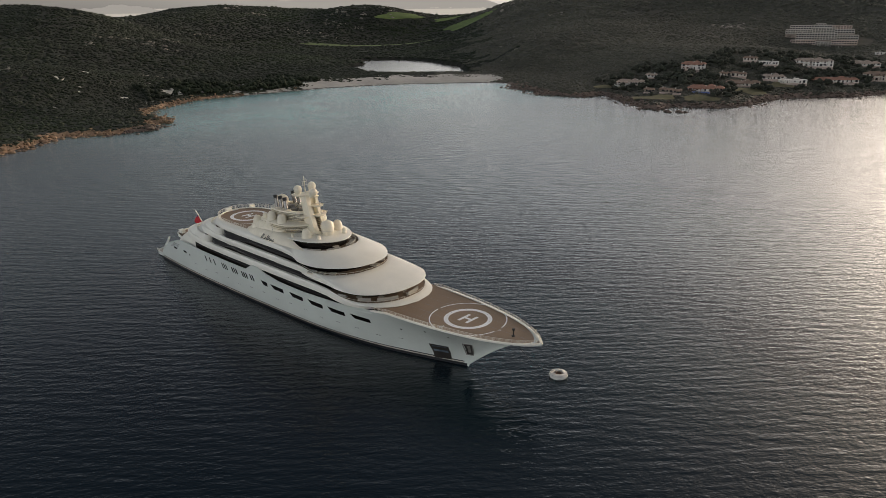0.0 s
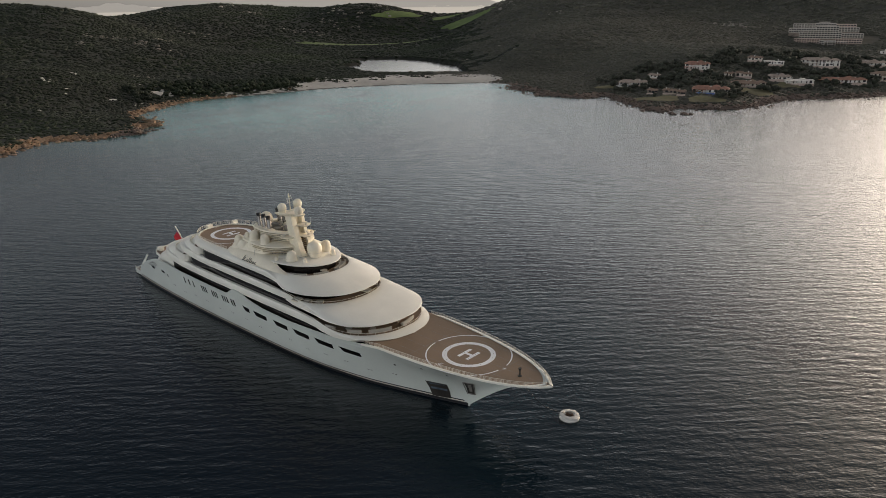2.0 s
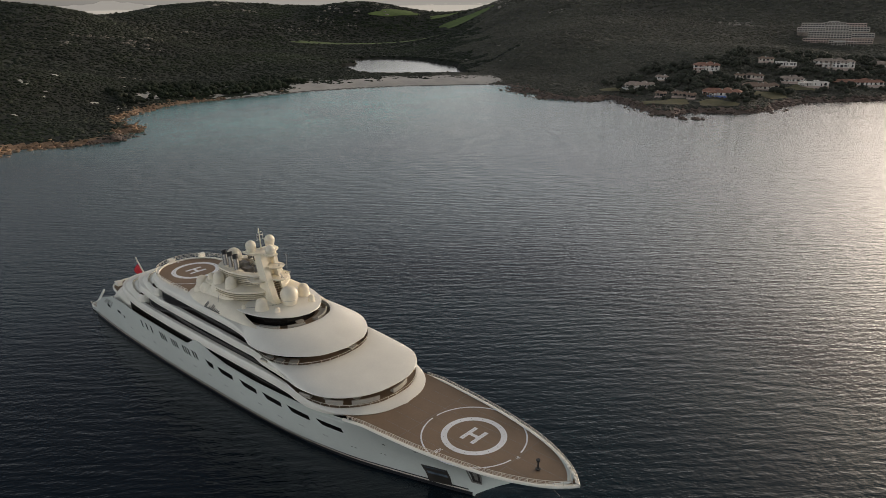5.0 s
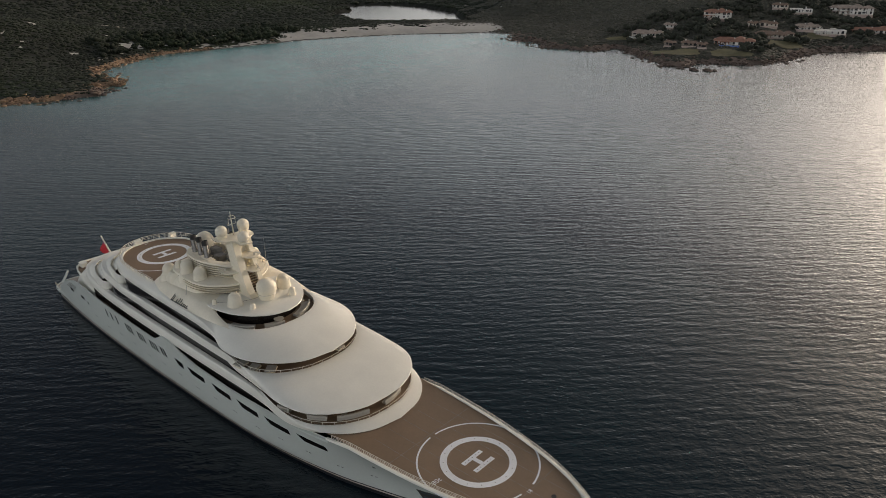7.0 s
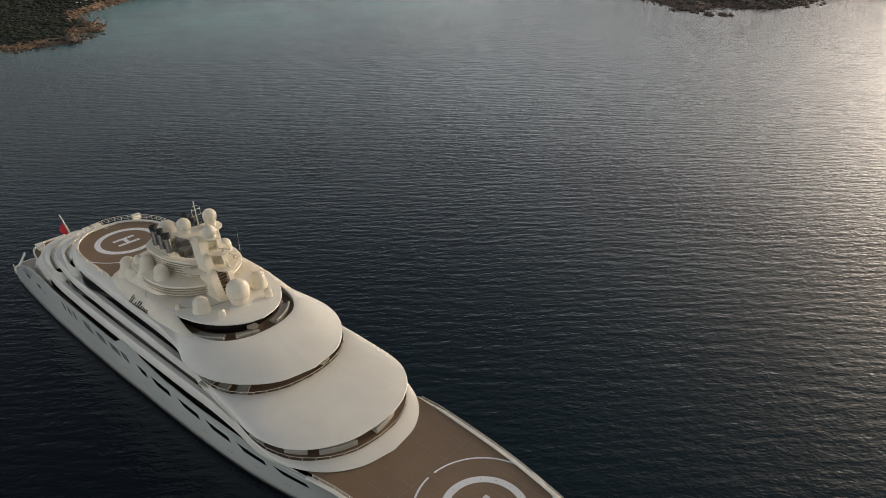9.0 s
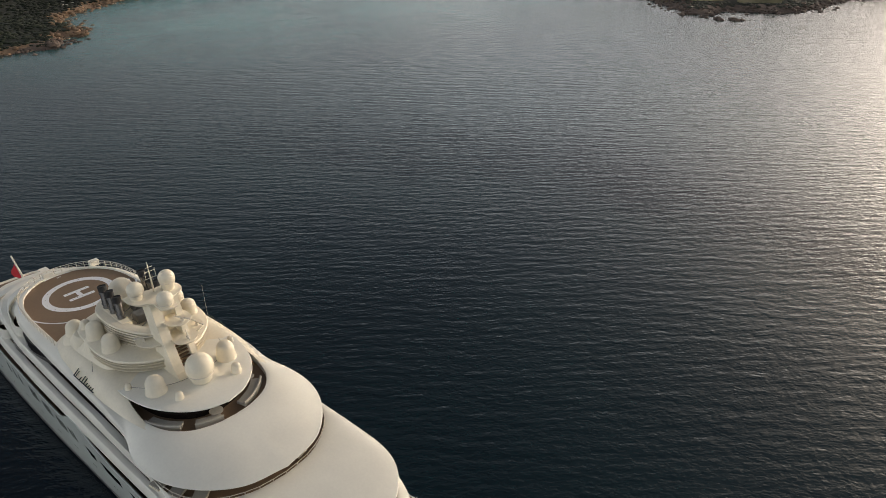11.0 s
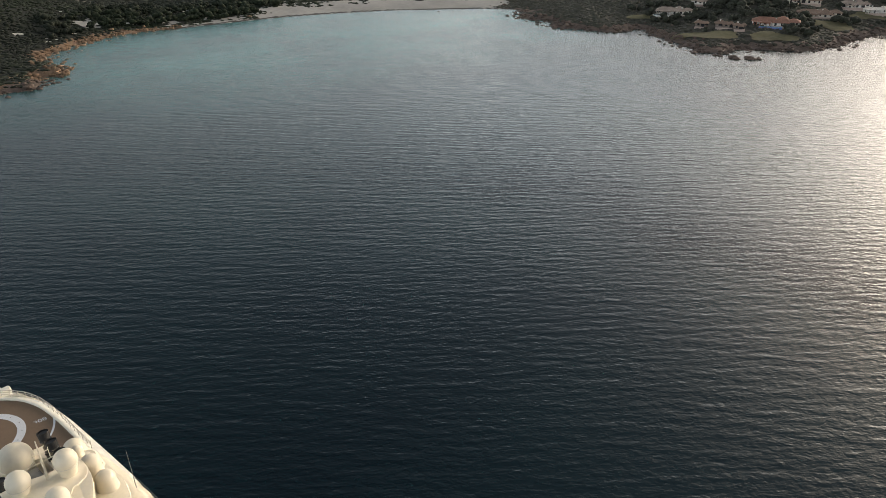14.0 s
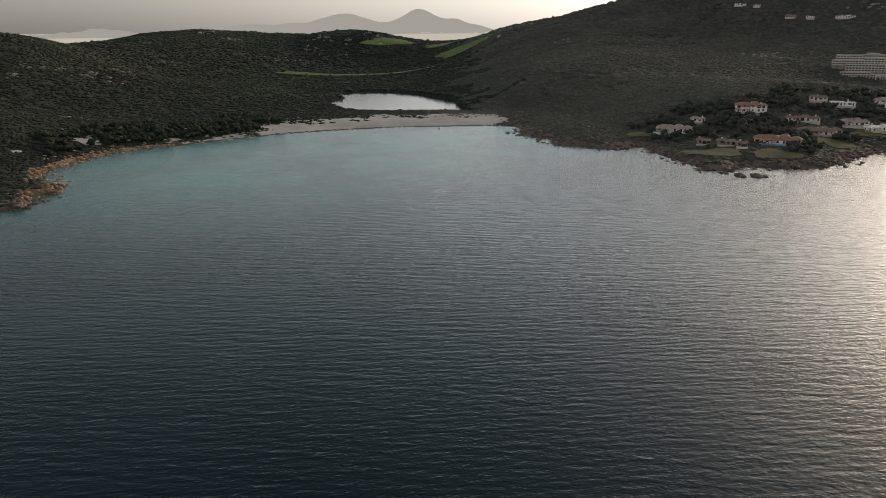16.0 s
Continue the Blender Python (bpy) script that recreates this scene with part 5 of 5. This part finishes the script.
def scatter(name, shapes, x, y, z, size, tall, mat, label, category, soft=False):
    """Many lumps in one mesh."""
    verts, faces, n = [], [], 0
    for i in range(len(x)):
        v, f = shapes[i % len(shapes)]
        a = rng.random() * 6.28
        c, s = math.cos(a), math.sin(a)
        w = v * (size[i] * (0.8 + 0.4 * rng.random()), size[i] * (0.8 + 0.4 * rng.random()), size[i] * tall[i])
        verts.append(np.stack([w[:, 0] * c - w[:, 1] * s + x[i], w[:, 0] * s + w[:, 1] * c + y[i], w[:, 2] + z[i]], 1))
        faces.append(f + n)
        n += len(v)
    verts, faces = np.concatenate(verts), np.concatenate(faces)
    me = bpy.data.meshes.new(name)
    me.vertices.add(len(verts))
    me.vertices.foreach_set("co", verts.astype(np.float32).ravel())
    me.loops.add(faces.size)
    me.loops.foreach_set("vertex_index", faces.astype(np.int32).ravel())
    me.polygons.add(len(faces))
    me.polygons.foreach_set("loop_start", np.arange(0, faces.size, 3, dtype=np.int32))
    if soft:
        me.polygons.foreach_set("use_smooth", np.ones(len(faces), bool))
    me.update(calc_edges=True)
    me.validate()
    me.materials.append(mat)
    return tagged(put(name, me), label, category, kind="stuff")


VILLAS = [  # x, y, turn, length, depth, floors, roof, pool
    (-180, 515, 22, 25, 11, 1, "pale", True), (-174, 544, 20, 10, 6, 1, "pale", False), (-145, 571, 24, 23, 11, 2, "tile", False), (-102, 503, 18, 28, 12, 1, "tile", True),
    (-91, 557, 24, 27, 11, 1, "tan", False), (-106, 584, 25, 14, 7, 1, "tan", False), (-115, 573, 25, 8, 6, 1, "tan", False), (-79, 598, 28, 19, 9, 1, "pale", False),
    (-62, 600, 28, 24, 10, 1, "white", False), (-97, 635, 22, 18, 9, 1, "white", False), (-115, 634, 20, 13, 7, 1, "tan", False), (-65, 668, 24, 34, 12, 2, "pale", False),
    (-35, 632, 30, 42, 9, 1, "tile", False), (-35, 724, 26, 30, 11, 1, "pale", False), (-7, 678, 30, 28, 12, 2, "tan", False), (-56, 902, 26, 16, 8, 1, "white", False),
    (-142, 478, 20, 8, 6, 1, "stone", False), (-127, 479, 25, 11, 7, 1, "stone", False), (-116, 477, 25, 7, 5, 1, "stone", False), (-324, 1226, 20, 16, 9, 1, "stone", False),
    (-296, 1229, 20, 12, 8, 1, "white", False), (-247, 1230, 20, 26, 8, 1, "white", False), (-410, 1246, 20, 18, 8, 1, "white", False), (-385, 1250, 20, 12, 8, 1, "tan", False)]


def near_any(px, py, spots, radius):
    out = np.zeros(len(px), bool)
    for q in spots:
        out |= np.hypot(px - q[0], py - q[1]) < radius
    return out


LAWNS = [(-192, 497, 15, 6, 25), (-127, 455, 20, 9, 15), (-92, 471, 15, 9, 30), (-76, 538, 15, 10, 35), (-66, 583, 12, 7, 35)]
# candidates, denser towards the camera
cand = []
for n, s, near, far, (x0, x1, y0, y1) in ((120000, 0.75, 0, 760, (-680, 60, -80, 800)), (110000, 1.15, 700, 1150, (-1150, 150, -200, 1150)), (110000, 1.75, 1100, 2600, (-2100, 200, -100, 2000))):
    q = np.stack([rng.uniform(x0, x1, n), rng.uniform(y0, y1, n), np.full(n, s)], 1)
    away = np.hypot(q[:, 0] - 60, q[:, 1])
    cand.append(q[(away >= near) & (away < far)])
cand = np.concatenate(cand)
px, py, ps = cand.T
d = shore(px, py)
keep = (d > 6 + 4 * wobble(px, py, 12, 2)) & ~inside(px, py, LAGOON) & (py < 0.9 * px + 3200)
back = strand(px, py)
keep &= (back > 54) | ((back > 30) & (wobble(px, py, 11, 9) + 0.5 * wobble(px, py, 4, 19) > 0.3 - 0.02 * (back - 30)))
keep &= ~bare_sand(px, py)
keep &= ~near_any(px, py, VILLAS, 9)
for q in LAWNS + MEADOWS:
    keep &= in_patch(px, py, q) > 1
keep &= in_patch(px, py, (-128, 975, 46, 32, 17)) > 1
px, py, ps, d = px[keep], py[keep], ps[keep], d[keep]
luck = rng.random(len(px))
size = ps * (0.9 + 1.1 * luck + 0.8 * luck ** 12) * (1 + 0.15 * smooth(20, 200, d))
size *= 1 + 0.18 * wobble(px, py, 21, 17)
tall = 0.36 + 0.3 * rng.random(len(px))
size *= 1.3 - 0.6 * smooth(70, 30, edge_distance(px, py, LAGOON, True)) * smooth(150, 110, edge_distance(px, py, BEACH))
pz = height(px, py) - size * 0.1
bushes = [lump(1, 0.9, k) for k in range(8)]
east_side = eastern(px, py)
# the eastern scrub carries its haze in the leaf colour
for zone, mat, name, label in ((~east_side, BUSH, "western_scrub", "dense dark green maquis scrub on the western hills"), (east_side, HAZED_LEAVES, "hillside_scrub", "dense maquis on the eastern hillside, paled in colour for haze")):
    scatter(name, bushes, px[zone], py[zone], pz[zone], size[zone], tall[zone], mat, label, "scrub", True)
# single trees along the dunes and among the villas
n = 5000
tx, ty = np.r_[rng.uniform(-660, -400, n // 2), rng.uniform(-240, 20, n // 2)], np.r_[rng.uniform(130, 520, n // 2), rng.uniform(440, 800, n // 2)]
td = shore(tx, ty)
near = strand(tx, ty)
ok = (td > 14) & ((tx > -300) & near_any(tx, ty, VILLAS, 34 + 14 * wobble(tx, ty, 20, 8)) | (tx <= -300) & (ty < 390 + 25 * wobble(tx, ty, 24, 14)) & (near < 120 + 45 * wobble(tx, ty, 24, 12))) & ~bare_sand(tx, ty) & (near > 44) & ~near_any(tx, ty, VILLAS, 14) & ~inside(tx, ty, LAGOON)
for q in LAWNS:
    ok &= in_patch(tx, ty, q) > 0.9
east = np.flatnonzero(ok & (tx > -300))[:430]
west = np.flatnonzero(ok & (tx <= -300))[:420]
tx, ty = np.r_[tx[west], tx[east]], np.r_[ty[west], ty[east]]
clump = [lump(2, 0.6, 40 + k) for k in range(5)]
sx, sy, sz, ss = [], [], [], []
for x, y in zip(tx, ty):
    r = 1.3 + 1.5 * rng.random()
    z = float(height(x, y))
    for k in range(5):
        sx.append(x + rng.normal(0, r * 0.6))
        sy.append(y + rng.normal(0, r * 0.6))
        sz.append(z + r * (0.7 + 0.9 * rng.random()))
        ss.append(r * (0.5 + 0.4 * rng.random()))
sx, sy, sz, ss = np.array(sx), np.array(sy), np.array(sz), np.array(ss)
for zone, mat, label in ((sx < -300, BUSH, "dark green pines and juniper trees behind the dunes"), (sx >= -300, GARDEN, "dark garden trees round the villas")):
    scatter("tree_crowns", clump, sx[zone], sy[zone], sz[zone], ss[zone], 0.8 + 0 * ss[zone], mat, label, "trees", True)

# boulders along the shore
bx, by, bs = [], [], []
line = np.array(COAST, float)
for (ax, ay), (cx, cy) in zip(line[1:-3], line[2:-2]):
    n = int(np.hypot(cx - ax, cy - ay) * 2.4)
    t = rng.random(n)
    bx += list(ax + (cx - ax) * t + rng.normal(0, 4.5, n))
    by += list(ay + (cy - ay) * t + rng.normal(0, 4.5, n))
    bs += list(0.5 + 1.6 * rng.random(n) ** 2.5)
bx, by, bs = np.array(bx), np.array(by), np.array(bs)
sandy = edge_distance(bx, by, BEACH[1:]) < 12
bx, by, bs = bx[~sandy], by[~sandy], bs[~sandy]
bz = np.maximum(height(bx, by), -0.5) + bs * 0.1
stones = [lump(1, 0.55, 20 + k) for k in range(5)]
west = bx + 0.35 * by < -300
scatter("shore_rocks", stones, bx[west], by[west], bz[west], bs[west], 0.5 + 0.4 * rng.random(west.sum()), ROCK, "orange granite boulders along the waterline", "rocks")
scatter("shore_rocks", stones, bx[~west], by[~west], bz[~west], bs[~west], 0.5 + 0.4 * rng.random((~west).sum()), GREYROCK, "grey brown granite boulders along the waterline", "rocks")
# skerries off the point
for sx, sy, s in ((-94, 414, 2.8), (-91, 412, 2.2), (-86, 417, 2.6), (-83, 416, 2.2), (-81, 419, 1.9), (-105, 415, 1.6), (-101, 414, 1.4), (-89, 421, 1.2), (-152, 438, 1.4), (-138, 428, 1.2), (-132, 426, 1.0), (-262, 458, 1.8), (-256, 449, 1.6), (-303, 486, 1.5), (-309, 494, 1.2), (-54, 478, 1.5), (-58, 490, 1.3), (-50, 500, 1.4)):
    v, f = lump(2, 0.4, int(abs(sx * 7 + sy)))
    me = mesh_of("skerry", v * (s, s * 0.8, s * 0.6), [tuple(q) for q in f.tolist()], GREYROCK)
    ob = tagged(put("skerry", me), "low dark rock standing out of the sea", "rock", group="skerries off the point")
    ob.location = (sx, sy, 0.05)
# outcrops on the hills
KNOBS = [(-809, 275, 14), (-840, 310, 9), (-839, 326, 8), (-850, 347, 10), (-839, 370, 16), (-804, 367, 18), (-893, 431, 16), (-1179, 654, 22), (-1503, 765, 20), (-1613, 991, 36), (-1194, 899, 30),
         (-1157, 932, 18), (-1208, 1009, 30), (-1166, 1046, 16), (-1255, 1084, 40), (-1214, 1168, 34), (-1437, 946, 30), (-294, 1010, 24), (-270, 975, 16), (-569, 980, 20), (-884, 1258, 34),
         (-960, 1300, 30), (-217, 1276, 40), (-548, 99, 6), (-600, 250, 8), (-735, 938, 3), (-502, 659, 2), (-414, 648, 2), (-480, 700, 2)]
ox, oy, os_ = [], [], []
for kx, ky, r in KNOBS:
    n = 5 + int(r * 0.4)
    ox += list(rng.normal(kx, r * 0.7, n))
    oy += list(rng.normal(ky, r * 0.5, n))
    os_ += list((0.7 + 0.03 * r) * (0.7 + 1.4 * rng.random(n) ** 2))
ox, oy, os_ = np.array(ox), np.array(oy), np.array(os_)
crags = [lump(2, 0.45, 60 + k) for k in range(5)]
scatter("outcrops", crags, ox, oy, height(ox, oy) + os_ * 0.2 + 0.4, os_ * 1.3, 0.35 + 0.3 * rng.random(len(ox)), PALEROCK, "pale granite outcrops on the hillside", "rocks")


def sheet(name, cx, cy, rx, ry, turn, mat, label, category, lift=0.5, seg=30):
    """A patch of ground cover that drapes over the land."""
    rings = []
    for u in np.linspace(0.02, 1, 7):
        a = np.linspace(0, 2 * math.pi, seg, endpoint=False)
        wob = 1 + 0.16 * np.sin(3 * a + cx) + 0.1 * np.sin(5 * a + cy)
        p, q = rx * u * np.cos(a) * wob, ry * u * np.sin(a) * wob
        c, s = math.cos(radians(turn)), math.sin(radians(turn))
        x, y = cx + p * c - q * s, cy + p * s + q * c
        rings.append(np.stack([x, y, height(x, y) + lift], 1).tolist())
    v, f = rings_mesh(rings, cap_first=True)
    return tagged(put(name, mesh_of(name, v, f, mat, True)), label, category, kind="structure")


for q in LAWNS:
    sheet("lawn", *q, LAWN, "dry garden lawn by the shore", "lawn")
for q in MEADOWS:
    sheet("meadow", *q, MEADOW, "bright green meadow in the valley", "meadow", 1.5)


# houses
def gable(bm, x0, x1, y0, y1, z, rise, over=0.5):
    x0, x1, y0, y1 = x0 - over, x1 + over, y0 - over, y1 + over
    ym, r = (y0 + y1) / 2, min(x1 - x0, y1 - y0) * 0.5
    low = [(x0, y0, z), (x1, y0, z), (x1, y1, z), (x0, y1, z)]
    a, b = (x0 + r * 0.8, ym, z + rise), (x1 - r * 0.8, ym, z + rise)
    lo = [bm.verts.new(p) for p in low]
    un = [bm.verts.new((p[0], p[1], p[2] - 0.25)) for p in low]
    t0, t1 = bm.verts.new(a), bm.verts.new(b)
    bm.faces.new((lo[0], lo[1], t1, t0))
    bm.faces.new((lo[2], lo[3], t0, t1))
    bm.faces.new((lo[1], lo[2], t1))
    bm.faces.new((lo[3], lo[0], t0))
    for k in range(4):
        bm.faces.new((un[k], un[(k + 1) % 4], lo[(k + 1) % 4], lo[k]))
    bm.faces.new(un[::-1])


def villa(x, y, turn, length, depth, floors, roof, pool, seed):
    """A rambling villa: staggered wings with their own roofs, loggias, a terrace."""
    r = random.Random(seed)
    z = float(height(x, y))
    tone = {"tile": "white villa with terracotta hipped roofs", "pale": "white villa with weathered pale tile roofs", "white": "low white flat-roofed villa", "tan": "cream villa with brown tile roofs",
            "stone": "small stone cottage half hidden in greenery"}[roof]
    paint = {"tile": PLASTER, "pale": PLASTER, "white": PLASTER, "tan": CREAM, "stone": STONE_AND_SHADE}[roof]
    cover = {"tile": TILE, "pale": PALE_TILE, "white": PLASTER, "tan": BROWN_TILE, "stone": BROWN_TILE}[roof]
    h = thing("villa", tone + " among dark scrub", "house", (x, y, z), "villas on the slope")
    h.rotation_euler = (0, 0, radians(turn))
    top = 2.7 * floors - 0.3
    wings = [(-0.5, 0.05, -0.35, 0.45, 0), (-0.05, 0.32, -0.5, 0.3, -0.5), (0.25, 0.5, -0.25, 0.5, -0.2)]
    if length > 18:
        wings += [(-0.34, -0.12, -0.68, -0.2, -0.9), (0.05, 0.22, -0.1, 0.55, 0.9)]
    for k, (u0, u1, v0, v1, dz) in enumerate(wings):
        x0, x1 = length * (u0 + r.uniform(-0.03, 0.03)), length * (u1 + r.uniform(-0.03, 0.03))
        y0, y1, t = depth * (v0 + r.uniform(-0.08, 0.08)), depth * v1, top + dz + r.uniform(-0.25, 0.25)
        bm = bmesh.new()
        box(bm, x0, x1, y0, y1, -3, t)
        wallpart = part("wall", bm, paint, h)
        bm = bmesh.new()
        if roof == "white":
            box(bm, x0 - 0.3, x1 + 0.3, y0 - 0.3, y1 + 0.3, t, t + 0.35)
        else:
            gable(bm, x0, x1, y0, y1, t + 0.2, 1.0 + 0.12 * min(x1 - x0, y1 - y0), 0.7)
        part("roof", bm, cover, h)
        nwin = max(1, int((x1 - x0) / 3.2))
        for fl in range(floors):
            for i in range(nwin):
                cx = x0 + (i + 0.5) * (x1 - x0) / nwin
                wide = r.choice((0.5, 0.7, 1.2))
                bm = bmesh.new()
                box(bm, cx - wide, cx + wide, y0 - 0.04, y0 + 0.2, r.choice((0.1, 0.8)) + 3.0 * fl, 2.3 + 3.0 * fl)
                part("window", bm, PANE, wallpart)
    for k in range(1 + (length > 20)):
        bm = bmesh.new()
        cx = r.uniform(-length * 0.35, length * 0.35)
        box(bm, cx - 0.35, cx + 0.35, -0.35, 0.35, top - 1, top + 1.9)
        box(bm, cx - 0.5, cx + 0.5, -0.5, 0.5, top + 1.9, top + 2.05)
        part("chimney", bm, PLASTER, h)
    bm = bmesh.new()
    box(bm, -length * 0.5, length * 0.45, -depth / 2 - 4.0, -depth / 2, -2.6, 0.05)
    terrace = part("terrace", bm, PINK, h, "paved terrace")
    if length > 20:
        bm = bmesh.new()
        for k in range(6):
            cx = -length * 0.48 + k * length * 0.07
            box(bm, cx - 0.18, cx + 0.18, -depth / 2 - 3.2, -depth / 2 - 2.85, 0.05, 2.4)
        box(bm, -length * 0.5, -length * 0.1, -depth / 2 - 3.4, -depth * 0.3, 2.4, 2.6)
        part("pergola", bm, cover, h, "tiled veranda on posts")
    if pool:
        bm = bmesh.new()
        px0 = -length * (0.55 if seed == 0 else 0.35)
        box(bm, px0, px0 + length * 0.5, -depth / 2 - 8.5, -depth / 2 - 4.2, -2.6, 0.2)
        basin = part("pool_wall", bm, PLASTER if seed == 0 else POOL_BLUE, h, "painted pool surround")
        bm = bmesh.new()
        box(bm, px0 + 0.5, px0 + length * 0.5 - 0.5, -depth / 2 - 8.0, -depth / 2 - 4.7, 0.1, 0.23)
        part("pool", bm, POOL, basin, "blue swimming pool")


for k, q in enumerate(VILLAS):
    villa(*q, k)

# terraced hotel high on the slope
hotel = thing("hotel", "pale terraced hotel block with many loggias on the hillside", "hotel", (-172, 930, 23.0))
hotel.rotation_euler = (0, 0, radians(17))
hotel.scale = (0.78, 1.0, 0.88)
WINGS = [  # from, to, set back, floor height, storeys, pink
    (0, 38, 0, 2, 2, 1), (38, 62, -4, 0, 2, 0), (62, 100, 2, 2, 2, 1), (7, 40, 12, 8, 3, 0), (40, 70, 10, 8, 3, 0), (70, 102, 14, 9, 2, 0), (-10, 32, 32, 15.5, 2, 0), (32, 66, 29, 15.5, 3, 0),
    (66, 96, 33, 16.5, 2, 0), (-4, 30, 45, 21.5, 2, 0), (30, 62, 43, 22, 2, 0), (62, 92, 45, 21.0, 2, 1), (36, 52, 46, 27, 1, 0)]
for k, (u0, u1, back, z0, storeys, pink) in enumerate(WINGS):
    paint = PINK if pink else HOTEL_PAINT
    bm = bmesh.new()
    box(bm, u0, u1, back + 1.8, back + 22, z0 - 14, z0 + 3.0 * storeys)
    # plaster wall in a darker colour, the loggias' shade painted in
    wing = part("wing", bm, STONE_AND_SHADE, hotel, "plaster wing, darkened in colour for the loggias' shade")
    for fl in range(storeys):
        z = z0 + 3.0 * fl
        bm = bmesh.new()
        box(bm, u0 - 0.2, u1 + 0.2, back - 0.3, back + 1.9, z + 2.35, z + 3.05 + 0.5 * (fl == storeys - 1))
        part("parapet", bm, paint, wing)
        n = int((u1 - u0) / 3.8)
        for i in range(n + 1):
            cx = u0 + i * (u1 - u0) / n
            bm = bmesh.new()
            box(bm, cx - 0.45, cx + 0.45, back, back + 1.9, z - 0.2, z + 2.4)
            part("pier", bm, paint, wing)
            if i < n:
                cx += (u1 - u0) / n / 2
                bm = bmesh.new()
                box(bm, cx - 1.45, cx + 1.45, back + 1.7, back + 2.0, z + 0.1, z + 2.25)
                part("window", bm, PANE, wing)
                bm = bmesh.new()
                box(bm, cx - 1.5, cx + 1.5, back + 0.1, back + 0.25, z - 0.1, z + 0.8)
                part("balustrade", bm, paint, wing)
for u0, u1 in ((44, 62), (64, 78)):
    bm = bmesh.new()
    box(bm, u0, u1, -11, -4.5, 4.6, 4.9)
    for k in range(4):
        cx = u0 + 0.4 + k * (u1 - u0 - 0.8) / 3
        tube(bm, (cx, -10.5, -8), (cx, -10.5, 4.7), 0.15)
    part("awning", bm, PLASTER, hotel, "white terrace awning")

# ---- far distance: backdrop islands and ranges, emission stands in for haze ----
FAR = bpy.data.materials.new("haze_glow_backdrop")
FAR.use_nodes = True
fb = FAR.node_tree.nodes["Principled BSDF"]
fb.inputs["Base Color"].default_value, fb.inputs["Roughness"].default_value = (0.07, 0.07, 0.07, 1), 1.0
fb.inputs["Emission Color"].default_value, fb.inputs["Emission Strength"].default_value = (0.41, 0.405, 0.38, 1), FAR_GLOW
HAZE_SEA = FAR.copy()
HAZE_SEA.name = "haze_glow_far_sea"
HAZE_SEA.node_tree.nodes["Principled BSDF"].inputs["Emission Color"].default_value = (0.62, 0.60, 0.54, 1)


def range_backdrop(name, d, az0, az1, base, profile, mat, label):
    """A far ridge seen from the bay: azimuths left of +y in degrees, profile gives the height."""
    n = 90
    lo, hi = [], []
    for k in range(n + 1):
        a = radians(az0 + (az1 - az0) * k / n)
        x, y = -math.sin(a) * d + 60, math.cos(a) * d - 20
        lo.append((x, y, base))
        hi.append((x, y, base + profile(k / n)))
    v, f = rings_mesh([lo, hi], closed=False)
    return tagged(put(name, mesh_of(name, v, f, mat)), label, "distance", kind="structure")


def peaks(*humps):
    return lambda u: sum(h * math.exp(-((u - c) / w) ** 2) for c, w, h in humps) + 3 * math.sin(40 * u) + 2 * math.sin(93 * u)


range_backdrop("backdrop_sea", 4550, 85, 20, -20, lambda u: 92.0, HAZE_SEA, "strip of far sea backdrop, glowing pale for haze")
range_backdrop("backdrop_range", 4500, 62, 34, 60, peaks((0.21, 0.08, 48), (0.32, 0.05, 45), (0.46, 0.085, 112), (0.60, 0.05, 40), (0.66, 0.035, 50), (0.70, 0.09, 88), (0.82, 0.06, 22), (0.39, 0.02, 14), (0.53, 0.025, 12), (0.77, 0.025, 16), (0.25, 0.02, 12), (0.14, 0.04, 14)), FAR, "far mountain range backdrop, glowing pale for haze")
range_backdrop("backdrop_range", 4450, 73, 60, 48, peaks((0.25, 0.2, 22), (0.55, 0.16, 44), (0.9, 0.2, 20)), FAR, "low far islands backdrop, glowing pale for haze")
range_backdrop("backdrop_islet", 3900, 46.2, 38.5, 56, peaks((0.20, 0.12, 26), (0.7, 0.34, 10)), FAR, "islet backdrop in the far sea, glowing pale for haze")
